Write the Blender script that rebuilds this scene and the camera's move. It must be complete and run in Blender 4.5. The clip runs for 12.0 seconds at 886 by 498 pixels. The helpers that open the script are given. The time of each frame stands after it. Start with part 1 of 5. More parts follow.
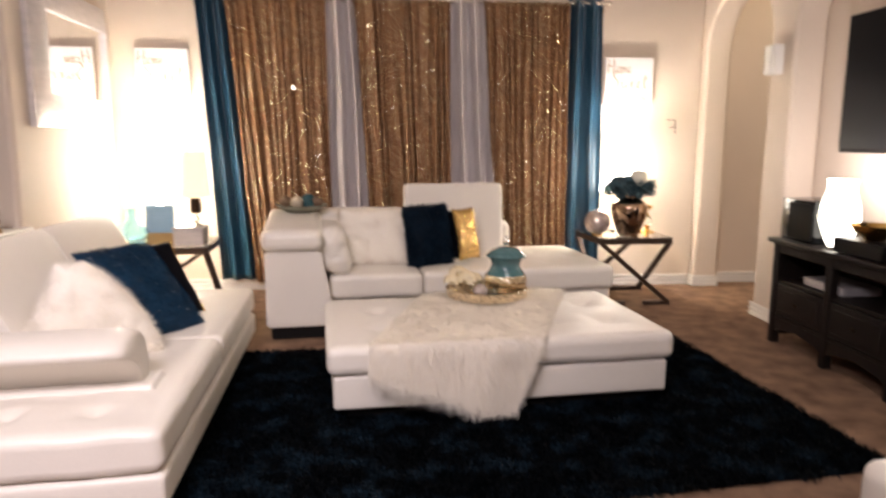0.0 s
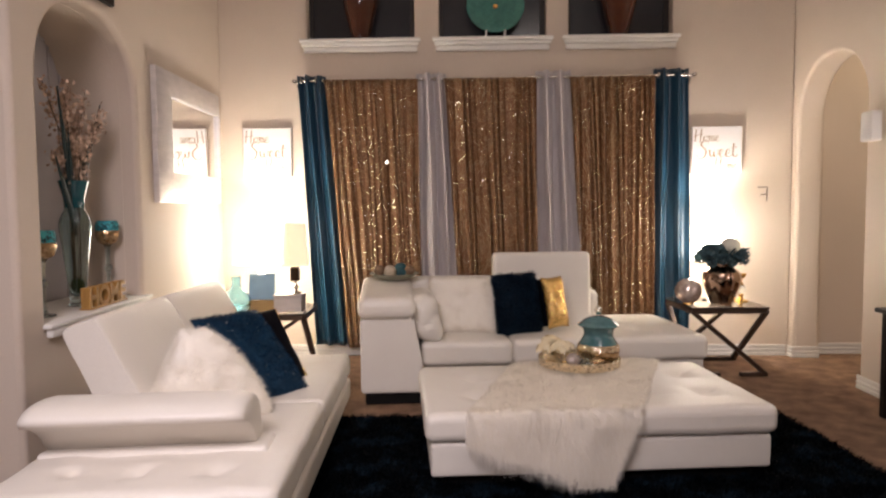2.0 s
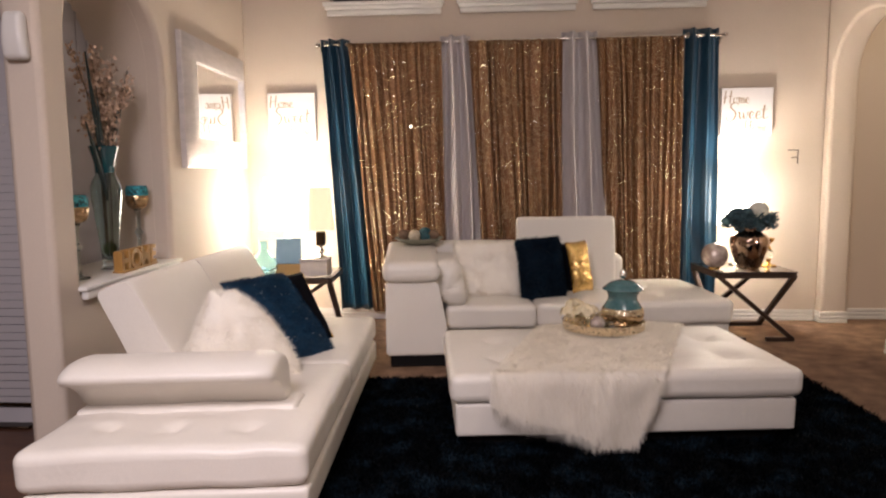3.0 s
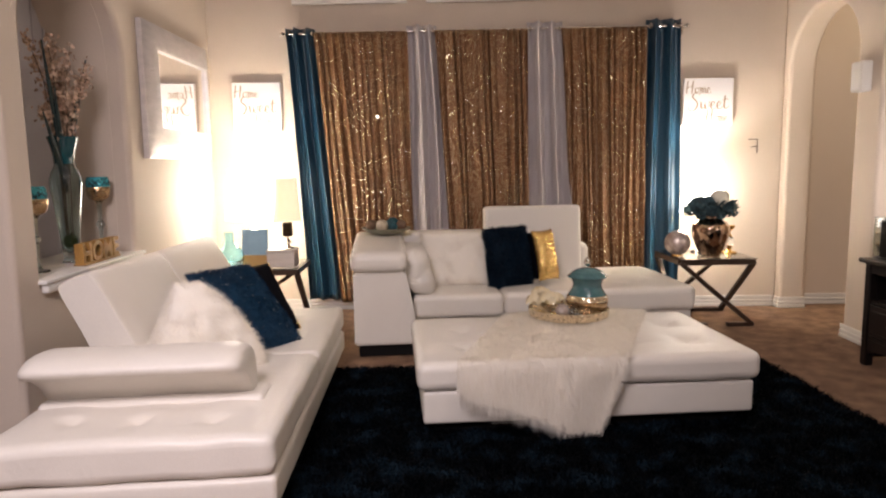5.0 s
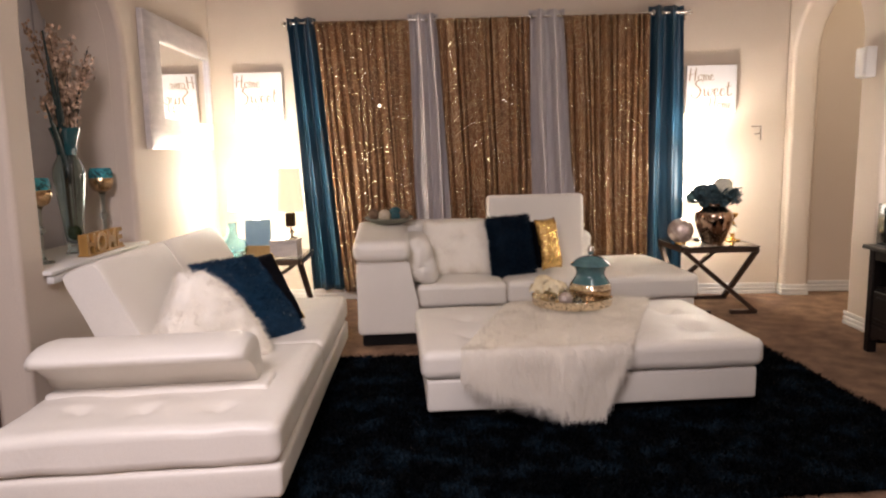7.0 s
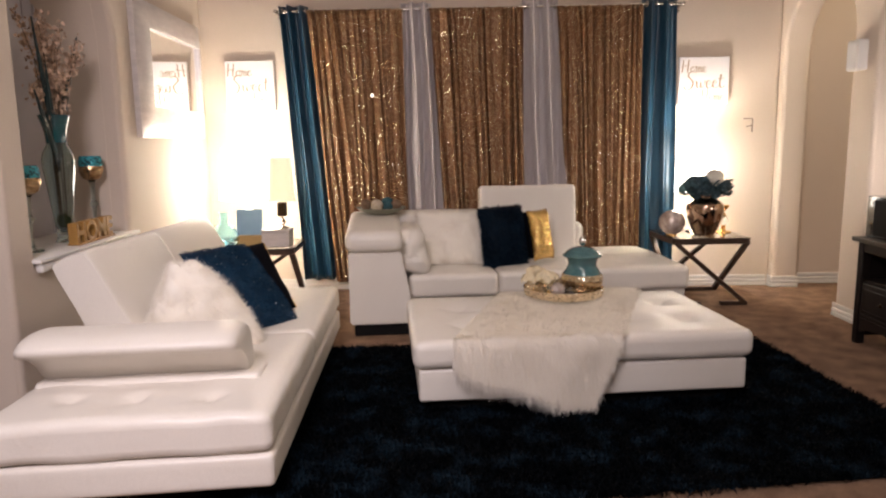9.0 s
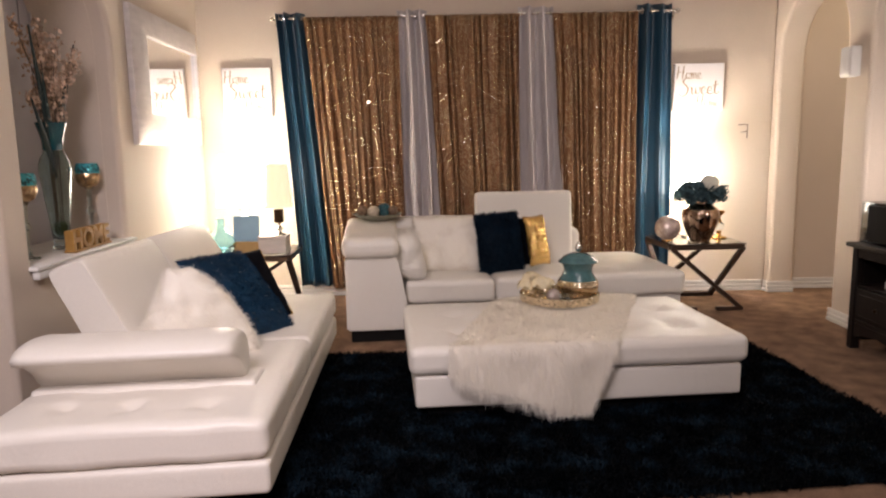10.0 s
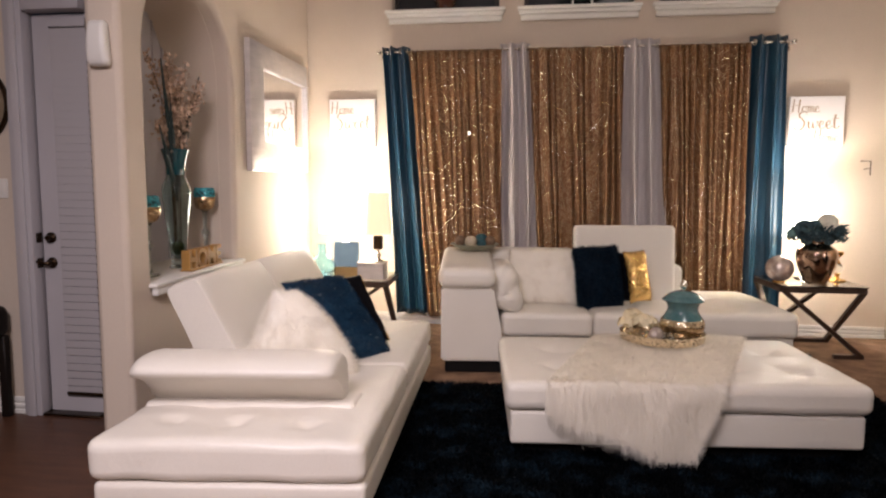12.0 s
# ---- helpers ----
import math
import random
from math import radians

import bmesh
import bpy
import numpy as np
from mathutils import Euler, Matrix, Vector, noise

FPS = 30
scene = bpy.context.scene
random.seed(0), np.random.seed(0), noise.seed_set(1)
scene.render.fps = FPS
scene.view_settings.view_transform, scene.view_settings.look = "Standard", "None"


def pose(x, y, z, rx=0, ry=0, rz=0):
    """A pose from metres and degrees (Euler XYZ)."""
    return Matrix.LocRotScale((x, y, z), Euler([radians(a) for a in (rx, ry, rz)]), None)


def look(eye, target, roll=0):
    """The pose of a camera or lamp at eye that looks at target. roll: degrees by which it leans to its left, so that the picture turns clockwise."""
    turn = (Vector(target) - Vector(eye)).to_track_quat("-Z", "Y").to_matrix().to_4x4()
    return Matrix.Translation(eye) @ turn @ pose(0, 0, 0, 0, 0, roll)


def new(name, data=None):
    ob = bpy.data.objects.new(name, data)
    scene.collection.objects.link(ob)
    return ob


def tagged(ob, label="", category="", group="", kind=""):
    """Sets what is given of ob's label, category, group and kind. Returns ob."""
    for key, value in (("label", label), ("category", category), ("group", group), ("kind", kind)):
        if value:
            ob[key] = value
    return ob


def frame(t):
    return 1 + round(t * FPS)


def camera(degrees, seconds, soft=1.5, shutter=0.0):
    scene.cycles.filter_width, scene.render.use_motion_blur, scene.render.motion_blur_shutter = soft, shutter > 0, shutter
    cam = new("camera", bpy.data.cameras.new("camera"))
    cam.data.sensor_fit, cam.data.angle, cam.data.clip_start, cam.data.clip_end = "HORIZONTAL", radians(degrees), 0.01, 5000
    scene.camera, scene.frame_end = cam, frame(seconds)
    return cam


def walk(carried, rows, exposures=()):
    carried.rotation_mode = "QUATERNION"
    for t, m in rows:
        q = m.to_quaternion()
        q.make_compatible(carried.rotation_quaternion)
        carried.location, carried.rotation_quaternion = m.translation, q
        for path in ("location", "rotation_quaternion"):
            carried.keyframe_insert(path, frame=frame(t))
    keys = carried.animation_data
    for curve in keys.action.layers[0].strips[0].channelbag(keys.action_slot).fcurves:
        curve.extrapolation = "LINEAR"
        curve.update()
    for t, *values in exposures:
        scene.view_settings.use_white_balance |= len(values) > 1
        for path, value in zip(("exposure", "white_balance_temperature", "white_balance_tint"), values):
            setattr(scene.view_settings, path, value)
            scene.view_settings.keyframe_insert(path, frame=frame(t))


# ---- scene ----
cam = camera(65.7, 12.0, soft=2.2, shutter=0.5)
PATH = [
    (0, (-0.039, 0.226, 1.459), (0.116, 2.195, 1.143), 0.2),
    (0.5, (-0.029, 0.197, 1.486), (-0.026, 2.189, 1.305), 0.9),
    (1, (-0.031, 0.176, 1.517), (0.032, 2.173, 1.435), 1.8),
    (1.3, (-0.072, 0.157, 1.522), (-0.074, 2.155, 1.478), 0.4),
    (1.5, (-0.099, 0.145, 1.522), (-0.145, 2.143, 1.441), -0.5),
    (1.8, (-0.126, 0.124, 1.505), (-0.184, 2.121, 1.440), -0.4),
    (2, (-0.142, 0.112, 1.493), (-0.21, 2.107, 1.368), -0.4),
    (2.3, (-0.149, 0.103, 1.483), (-0.251, 2.095, 1.343), -0.5),
    (2.5, (-0.151, 0.099, 1.478), (-0.277, 2.087, 1.301), -0.6),
    (3, (-0.147, 0.093, 1.481), (-0.284, 2.076, 1.258), -0.6),
    (5, (-0.125, 0.071, 1.478), (-0.175, 2.055, 1.226), -0.8),
    (5.5, (-0.132, 0.074, 1.478), (-0.191, 2.056, 1.217), -0.5),
    (6, (-0.129, 0.076, 1.475), (-0.201, 2.054, 1.193), -1.0),
    (6.5, (-0.129, 0.069, 1.473), (-0.194, 2.048, 1.194), -1.1),
    (8.5, (-0.123, 0.067, 1.471), (-0.165, 2.044, 1.17), -1.0),
    (9, (-0.132, 0.068, 1.467), (-0.166, 2.044, 1.16), -0.8),
    (9.5, (-0.133, 0.061, 1.473), (-0.154, 2.037, 1.166), -0.6),
    (10, (-0.122, 0.056, 1.476), (-0.149, 2.034, 1.184), -0.9),
    (10.5, (-0.124, 0.053, 1.493), (-0.173, 2.037, 1.243), -1.1),
    (11, (-0.148, 0.065, 1.484), (-0.29, 2.05, 1.284), -0.3),
    (11.5, (-0.169, 0.064, 1.482), (-0.414, 2.041, 1.305), 0.0),
    (12, (-0.175, 0.067, 1.474), (-0.464, 2.036, 1.272), 0.2),
]
walk(cam, [(t, look(eye, target, roll)) for t, eye, target, roll in PATH],
     [(0.0, -0.04), (0.4, -0.28), (1.0, -0.49), (2.0, -0.41), (12.0, -0.36)])

# ---- world and large lights ----
world = bpy.data.worlds.new("night_sky")
scene.world = world
world.use_nodes = True
world.node_tree.nodes["Background"].inputs[0].default_value = (0.02, 0.025, 0.04, 1)
world.node_tree.nodes["Background"].inputs[1].default_value = 0.3


def lamp_light(name, kind, energy, colour, where, size=0.05, aim=None):
    data = bpy.data.lights.new(name, kind)
    data.energy, data.color = energy, colour
    ob = new(name, data)
    if kind == "AREA":
        data.shape, data.size = "DISK", size
        ob.matrix_world = look(where, aim)
    else:
        data.shadow_soft_size = size
        ob.location = where
    return ob


WARM = (1.0, 0.88, 0.85)
lamp_light("bulb_left", "POINT", 50, WARM, (-2.03, 6.36, 1.30), 0.05)
lamp_light("bulb_right", "POINT", 60, WARM, (2.15, 6.56, 1.31), 0.05)
lamp_light("bulb_console", "POINT", 36, WARM, (2.86, 4.42, 1.27), 0.05)
lamp_light("kitchen_ceiling_light", "AREA", 76, (1.0, 0.875, 0.93), (-1.1, -0.3, 3.25), 1.2, (-1.2, 2.6, 0.6)).data.spread = radians(110)
# Unseen fill lamp, added to brighten level surfaces and upper walls; no fixture known.
lamp_light("added_overhead_fill", "AREA", 52, (1.0, 0.87, 0.83), (0.9, 1.9, 4.2), 0.9, (0.6, 3.8, 0.0))
lamp_light("hall_ceiling_light", "AREA", 46, (1.0, 0.85, 0.66), (4.2, 5.2, 4.1), 0.6, (4.2, 6.0, 0.0))

# ---- materials ----


def material(name, colour, rough=0.6, metal=0.0, second=None, scale=6.0, fine=0.0, fine_scale=200.0, bump=0.0, bump_scale=120.0,
             stretch=(1, 1, 1), spread=0.5, sheen=0.0, glow=None, strength=0.0, random_value=0.0, see=0.0, ior=1.45, coat=0.0, gloss=0.5, crease=0.0, crease_scale=5.0, bias=0.5):
    """Two-scale procedural surface: broad blotches between two colours, fine grain, fine relief."""
    m = bpy.data.materials.new(name)
    m.use_nodes = True
    t = m.node_tree
    b = t.nodes["Principled BSDF"]
    add = t.nodes.new
    b.inputs["Roughness"].default_value = rough
    b.inputs["Metallic"].default_value = metal
    b.inputs["IOR"].default_value = ior
    b.inputs["Specular IOR Level"].default_value = gloss
    b.inputs["Transmission Weight"].default_value = see
    b.inputs["Coat Weight"].default_value = coat
    b.inputs["Sheen Weight"].default_value = sheen
    if glow:
        b.inputs["Emission Color"].default_value = (*glow, 1)
        b.inputs["Emission Strength"].default_value = strength
    co = add("ShaderNodeTexCoord")
    mp = add("ShaderNodeMapping")
    mp.inputs["Scale"].default_value = stretch
    t.links.new(co.outputs["Object"], mp.inputs["Vector"])
    n1 = add("ShaderNodeTexNoise")
    n1.inputs["Scale"].default_value, n1.inputs["Detail"].default_value = scale, 4
    n2 = add("ShaderNodeTexNoise")
    n2.inputs["Scale"].default_value, n2.inputs["Detail"].default_value = fine_scale, 2
    for n in (n1, n2):
        t.links.new(mp.outputs[0], n.inputs["Vector"])
    ramp = add("ShaderNodeMapRange")
    ramp.inputs["From Min"].default_value, ramp.inputs["From Max"].default_value = bias - spread / 2, bias + spread / 2
    t.links.new(n1.outputs["Fac"], ramp.inputs["Value"])
    mix = add("ShaderNodeMix")
    mix.data_type = "RGBA"
    mix.inputs["A"].default_value = (*colour, 1)
    mix.inputs["B"].default_value = (*(second or [c * 0.9 for c in colour]), 1)
    t.links.new(ramp.outputs[0], mix.inputs["Factor"])
    out = mix.outputs["Result"]
    if fine or random_value:
        hsv = add("ShaderNodeHueSaturation")
        val = add("ShaderNodeMapRange")
        val.inputs["From Min"].default_value, val.inputs["From Max"].default_value = 0.3, 0.7
        val.inputs["To Min"].default_value, val.inputs["To Max"].default_value = 1 - fine, 1 + fine
        t.links.new(n2.outputs["Fac"], val.inputs["Value"])
        source = val.outputs[0]
        if random_value:
            geo = add("ShaderNodeNewGeometry")
            r = add("ShaderNodeMapRange")
            r.inputs["To Min"].default_value, r.inputs["To Max"].default_value = 1 - random_value, 1 + random_value
            t.links.new(geo.outputs["Random Per Island"], r.inputs["Value"])
            mul = add("ShaderNodeMath")
            mul.operation = "MULTIPLY"
            t.links.new(r.outputs[0], mul.inputs[0])
            t.links.new(source, mul.inputs[1])
            source = mul.outputs[0]
        t.links.new(source, hsv.inputs["Value"])
        t.links.new(out, hsv.inputs["Color"])
        out = hsv.outputs[0]
    t.links.new(out, b.inputs["Base Color"])
    if bump:
        n3 = add("ShaderNodeTexNoise")
        n3.inputs["Scale"].default_value, n3.inputs["Detail"].default_value = bump_scale, 3
        t.links.new(mp.outputs[0], n3.inputs["Vector"])
        bp = add("ShaderNodeBump")
        bp.inputs["Strength"].default_value, bp.inputs["Distance"].default_value = bump, 0.004
        t.links.new(n3.outputs["Fac"], bp.inputs["Height"])
        if crease:
            n4 = add("ShaderNodeTexNoise")
            n4.inputs["Scale"].default_value, n4.inputs["Detail"].default_value, n4.inputs["Distortion"].default_value = crease_scale, 3, 1.2
            t.links.new(mp.outputs[0], n4.inputs["Vector"])
            fold = add("ShaderNodeBump")
            fold.inputs["Strength"].default_value, fold.inputs["Distance"].default_value = crease, 0.03
            t.links.new(n4.outputs["Fac"], fold.inputs["Height"])
            t.links.new(fold.outputs[0], bp.inputs["Normal"])
        t.links.new(bp.outputs[0], b.inputs["Normal"])
    return m


def sequins(name, cloth, flake, share, tilt, cells=140.0, metal=1.0, rough=0.3, round_size=2.0):
    """Cloth sewn with small metal discs, each one tilted its own way."""
    m = material(name, cloth, 0.75, 0.0, [c * 0.7 for c in cloth], 9.0, 0.2, 300.0)
    t = m.node_tree
    b = t.nodes["Principled BSDF"]
    add = t.nodes.new
    co = add("ShaderNodeTexCoord")
    vo = add("ShaderNodeTexVoronoi")
    vo.inputs["Scale"].default_value = cells
    t.links.new(co.outputs["Object"], vo.inputs["Vector"])
    sep = add("ShaderNodeSeparateColor")
    t.links.new(vo.outputs["Color"], sep.inputs[0])
    pick = add("ShaderNodeMath")
    pick.operation, pick.inputs[1].default_value = "LESS_THAN", share
    t.links.new(sep.outputs[0], pick.inputs[0])
    near = add("ShaderNodeMath")
    near.operation, near.inputs[1].default_value = "LESS_THAN", round_size
    t.links.new(vo.outputs["Distance"], near.inputs[0])
    both = add("ShaderNodeMath")
    both.operation = "MULTIPLY"
    t.links.new(pick.outputs[0], both.inputs[0])
    t.links.new(near.outputs[0], both.inputs[1])
    sub = add("ShaderNodeVectorMath")
    sub.operation, sub.inputs[1].default_value = "SUBTRACT", (0.5, 0.5, 0.5)
    t.links.new(vo.outputs["Color"], sub.inputs[0])
    sc = add("ShaderNodeVectorMath")
    sc.operation, sc.inputs["Scale"].default_value = "SCALE", tilt
    t.links.new(sub.outputs[0], sc.inputs[0])
    geo = add("ShaderNodeNewGeometry")
    plus = add("ShaderNodeVectorMath")
    t.links.new(sc.outputs[0], plus.inputs[0])
    t.links.new(geo.outputs["Normal"], plus.inputs[1])
    unit = add("ShaderNodeVectorMath")
    unit.operation = "NORMALIZE"
    t.links.new(plus.outputs[0], unit.inputs[0])
    disc = t.nodes.new("ShaderNodeBsdfPrincipled")
    disc.inputs["Base Color"].default_value = (*flake, 1)
    disc.inputs["Metallic"].default_value, disc.inputs["Roughness"].default_value = metal, rough
    t.links.new(unit.outputs[0], disc.inputs["Normal"])
    mix = add("ShaderNodeMixShader")
    t.links.new(both.outputs[0], mix.inputs[0])
    t.links.new(b.outputs[0], mix.inputs[1])
    t.links.new(disc.outputs[0], mix.inputs[2])
    t.links.new(mix.outputs[0], t.nodes["Material Output"].inputs["Surface"])
    return m


PAINT = material("beige_wall_paint", (0.66, 0.565, 0.475), 0.75, 0, (0.62, 0.53, 0.44), 1.3, 0.02, 90, 0.25, 160)
CEIL = material("white_ceiling_paint", (0.78, 0.75, 0.70), 0.85, 0, (0.74, 0.71, 0.66), 2.0, 0.02, 90, 0.3, 90)
TRIM = material("white_trim_paint", (0.80, 0.78, 0.74), 0.4, 0, (0.76, 0.74, 0.70), 5.0)
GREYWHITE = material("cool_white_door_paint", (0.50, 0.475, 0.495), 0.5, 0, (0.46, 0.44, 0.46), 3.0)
CARPET = material("brown_cut_pile_carpet", (0.29, 0.182, 0.120), 0.95, 0, (0.155, 0.094, 0.062), 6.5, 0.5, 230, 0.8, 350, spread=0.35, gloss=0.15)
WOOD = material("dark_wood_floor", (0.12, 0.052, 0.028), 0.4, 0, (0.06, 0.026, 0.015), 3.0, 0.2, 40, 0.1, 60, stretch=(1, 8, 1))
LEATHER = material("white_bonded_leather", (0.81, 0.765, 0.695), 0.36, 0, (0.78, 0.73, 0.655), 3.0, 0.02, 160, 0.22, 240, crease=0.15, crease_scale=4.5)
BLACKWOOD = material("black_stained_wood", (0.010, 0.007, 0.0065), 0.45, 0, (0.014, 0.010, 0.008), 6.0, 0.2, 60, 0.05, 80, stretch=(1, 6, 1), gloss=0.2)
DARKFOOT = material("black_plastic_foot", (0.006, 0.005, 0.005), 0.7, gloss=0.2)
RUGBASE = material("navy_rug_backing", (0.001, 0.003, 0.006), 0.95, gloss=0.1)
SHAG = material("navy_shag_pile", (0.0052, 0.0115, 0.0185), 0.6, 0, (0.0004, 0.0010, 0.0018), 7.0, 0.3, 30, spread=0.16, bias=0.43, random_value=0.7, gloss=0.05)
FURNAVY = material("navy_shaggy_yarn", (0.0036, 0.016, 0.034), 0.55, 0, (0.0015, 0.006, 0.014), 10.0, random_value=0.4, gloss=0.15)
FURTEAL = material("teal_blue_fringe_yarn", (0.010, 0.048, 0.10), 0.5, 0, (0.005, 0.026, 0.058), 10.0, random_value=0.4, gloss=0.25)
BLACKVELVET = material("black_velvet", (0.003, 0.003, 0.005), 0.9, gloss=0.1)
TEAL = material("teal_satin_curtain", (0.013, 0.052, 0.092), 0.31, 0, (0.0095, 0.040, 0.072), 5.0, 0.06, 260, 0.06, 300, stretch=(8, 8, 1), gloss=0.8)
SILVER = material("silver_grey_satin_curtain", (0.52, 0.48, 0.485), 0.40, 0, (0.42, 0.385, 0.39), 4.0, 0.08, 200, 0.15, 260, stretch=(9, 9, 1))
GOLDCLOTH = sequins("bronze_gold_sequin_cloth", (0.198, 0.093, 0.039), (1.0, 0.84, 0.60), 0.62, 1.8, 150.0, 1.0, 0.12, 0.42)
GOLDCLOTH.node_tree.nodes["Principled BSDF"].inputs["Metallic"].default_value = 0.45
GOLDCLOTH.node_tree.nodes["Principled BSDF"].inputs["Roughness"].default_value = 0.5
GOLDSEQ = sequins("bright_gold_sequin_cloth", (0.40, 0.22, 0.045), (0.95, 0.64, 0.24), 0.9, 0.7, 160.0, 1.0, 0.22)
CHROME = material("polished_nickel", (0.75, 0.72, 0.68), 0.15, 1.0, (0.66, 0.63, 0.6), 12.0)
GOLD = material("brushed_gold", (0.80, 0.52, 0.19), 0.22, 1.0, (0.62, 0.37, 0.11), 14.0)
BRONZE = material("dark_bronze_metal", (0.06, 0.035, 0.02), 0.35, 0.9, (0.03, 0.02, 0.012), 10.0)
GUNMETAL = material("brown_steel_table_frame", (0.10, 0.062, 0.045), 0.32, 0.5, (0.06, 0.04, 0.03), 9.0)
MERCURY = material("rose_gold_mercury_glass", (0.62, 0.47, 0.37), 0.13, 1.0, (0.36, 0.24, 0.17), 14.0, 0.12, 60, 0.25, 18, spread=0.35)
PEARL = material("pearl_mercury_glass", (0.75, 0.66, 0.60), 0.18, 0.6, (0.5, 0.4, 0.36), 22.0, 0.1, 80, 0.3, 50, spread=0.3)
TEALGLAZE = material("teal_glaze", (0.085, 0.19, 0.195), 0.22, 0, (0.045, 0.12, 0.13), 14.0, 0.1, 60, coat=0.5)
TEALMOSAIC = sequins("teal_glass_mosaic", (0.01, 0.055, 0.07), (0.07, 0.40, 0.47), 0.62, 0.7, 95.0, 0.3, 0.2)
HAMMERED = material("hammered_bronze_gold", (0.62, 0.45, 0.27), 0.22, 1.0, (0.36, 0.24, 0.13), 30.0, 0.1, 90, 1.0, 45, spread=0.3)
GOLDMOSAIC = sequins("gold_mirror_mosaic", (0.45, 0.34, 0.20), (0.92, 0.80, 0.60), 0.8, 0.7, 130.0, 1.0, 0.15)
MIRROR = material("mirror_glass", (0.9, 0.9, 0.9), 0.02, 1.0)
SILVERFRAME = material("crackled_silver_frame", (0.76, 0.72, 0.72), 0.30, 0.4, (0.64, 0.61, 0.61), 9.0, 0.06, 180, 1.0, 15, stretch=(1, 1, 3.2), spread=0.4)
PIANO = material("piano_black_lacquer", (0.006, 0.006, 0.007), 0.12, gloss=0.35)
GLASS = material("clear_glass", (0.9, 0.95, 0.95), 0.02, see=1.0)
BLUEGLASS = material("aqua_glass", (0.62, 0.90, 0.98), 0.03, see=1.0)
SMOKEGLASS = material("teal_tinted_glass", (0.72, 0.84, 0.85), 0.03, see=1.0)
TEALDEEP = material("deep_teal_glass", (0.012, 0.085, 0.10), 0.1, 0, (0.008, 0.05, 0.06), 10.0, coat=0.4)
NIGHTGLASS = material("dark_window_glass", (0.016, 0.016, 0.02), 0.22, 0, (0.02, 0.02, 0.026), 2.0)
WINFRAME = material("dark_window_frame", (0.02, 0.014, 0.012), 0.5)
REDGLAZE = material("oxblood_vase_glaze", (0.075, 0.020, 0.008), 0.2, 0, (0.035, 0.010, 0.006), 5.0, coat=0.4)
PLATEGLASS = material("sea_green_glass_plate", (0.045, 0.20, 0.165), 0.25, 0, (0.03, 0.14, 0.12), 18.0, 0.12, 50, 0.5, 45, coat=0.3)
CANVAS = material("white_canvas", (0.80, 0.78, 0.78), 0.8, 0, (0.77, 0.75, 0.75), 5.0, 0.02, 300, 0.2, 500)
INK = material("champagne_gold_lettering", (0.34, 0.24, 0.155), 0.6, 0, (0.28, 0.195, 0.12), 9.0)
PINE = material("honey_wood", (0.42, 0.23, 0.06), 0.5, 0, (0.30, 0.155, 0.04), 5.0, 0.15, 60, 0.1, 90, stretch=(1, 1, 6))
SHADE = material("lit_cream_lampshade", (0.85, 0.78, 0.62), 0.8, glow=(1.0, 0.90, 0.78), strength=21.0)
SHADEDIM = material("cream_lampshade", (0.80, 0.70, 0.45), 0.8, glow=(1.0, 0.84, 0.58), strength=1.0)
LITGLASS = material("lit_frosted_glass", (0.9, 0.88, 0.82), 0.4, glow=(1.0, 0.92, 0.80), strength=7.0)
FROST = material("frosted_white_glass", (0.82, 0.80, 0.78), 0.3)
PLASTIC = material("white_plastic", (0.78, 0.75, 0.71), 0.4, 0, (0.74, 0.71, 0.67), 6.0)
GREYPLASTIC = material("grey_plastic", (0.30, 0.29, 0.28), 0.5)
SCREEN = material("black_tv_screen", (0.004, 0.004, 0.005), 0.35, gloss=0.12)
PETALCREAM = material("cream_petals", (0.78, 0.70, 0.50), 0.7, 0, (0.70, 0.58, 0.36), 20.0, random_value=0.12)
PETALWHITE = material("ivory_petals", (0.78, 0.76, 0.68), 0.7, 0, (0.70, 0.68, 0.58), 20.0, random_value=0.1)
PETALTEAL = material("dark_teal_petals", (0.075, 0.145, 0.17), 0.7, 0, (0.022, 0.048, 0.066), 20.0, random_value=0.35)
PETALPALE = material("pale_teal_leaves", (0.20, 0.34, 0.34), 0.6, 0, (0.10, 0.22, 0.23), 20.0, random_value=0.3)
BLOSSOM = material("dried_pink_blossom", (0.66, 0.48, 0.37), 0.8, 0, (0.46, 0.32, 0.22), 30.0, random_value=0.3)
STEM = material("dark_green_blades", (0.008, 0.026, 0.026), 0.45, 0, (0.006, 0.02, 0.02), 12.0, random_value=0.2)
TWIG = material("brown_twigs", (0.10, 0.065, 0.035), 0.7)
MOSS = material("green_moss", (0.05, 0.08, 0.02), 0.9, 0, (0.02, 0.04, 0.01), 60.0, bump=0.8, bump_scale=120)
BLUEPRINT = material("pale_blue_picture", (0.35, 0.55, 0.70), 0.5, 0, (0.25, 0.42, 0.58), 6.0)
TAN = material("tan_picture_foot", (0.50, 0.33, 0.13), 0.5, 0, (0.40, 0.25, 0.09), 8.0)
BALLTAN = material("tan_woven_ball", (0.24, 0.16, 0.10), 0.8, 0, (0.13, 0.08, 0.05), 40.0, bump=0.8, bump_scale=90)
BALLCREAM = material("cream_woven_ball", (0.62, 0.54, 0.42), 0.8, 0, (0.42, 0.34, 0.24), 40.0, bump=0.8, bump_scale=90)
BALLTEAL = material("teal_woven_ball", (0.03, 0.12, 0.14), 0.6, 0, (0.015, 0.05, 0.06), 40.0, bump=0.8, bump_scale=90)
STONEBOWL = material("sage_stone_bowl", (0.27, 0.27, 0.21), 0.5, 0, (0.20, 0.20, 0.15), 12.0, 0.1, 80)
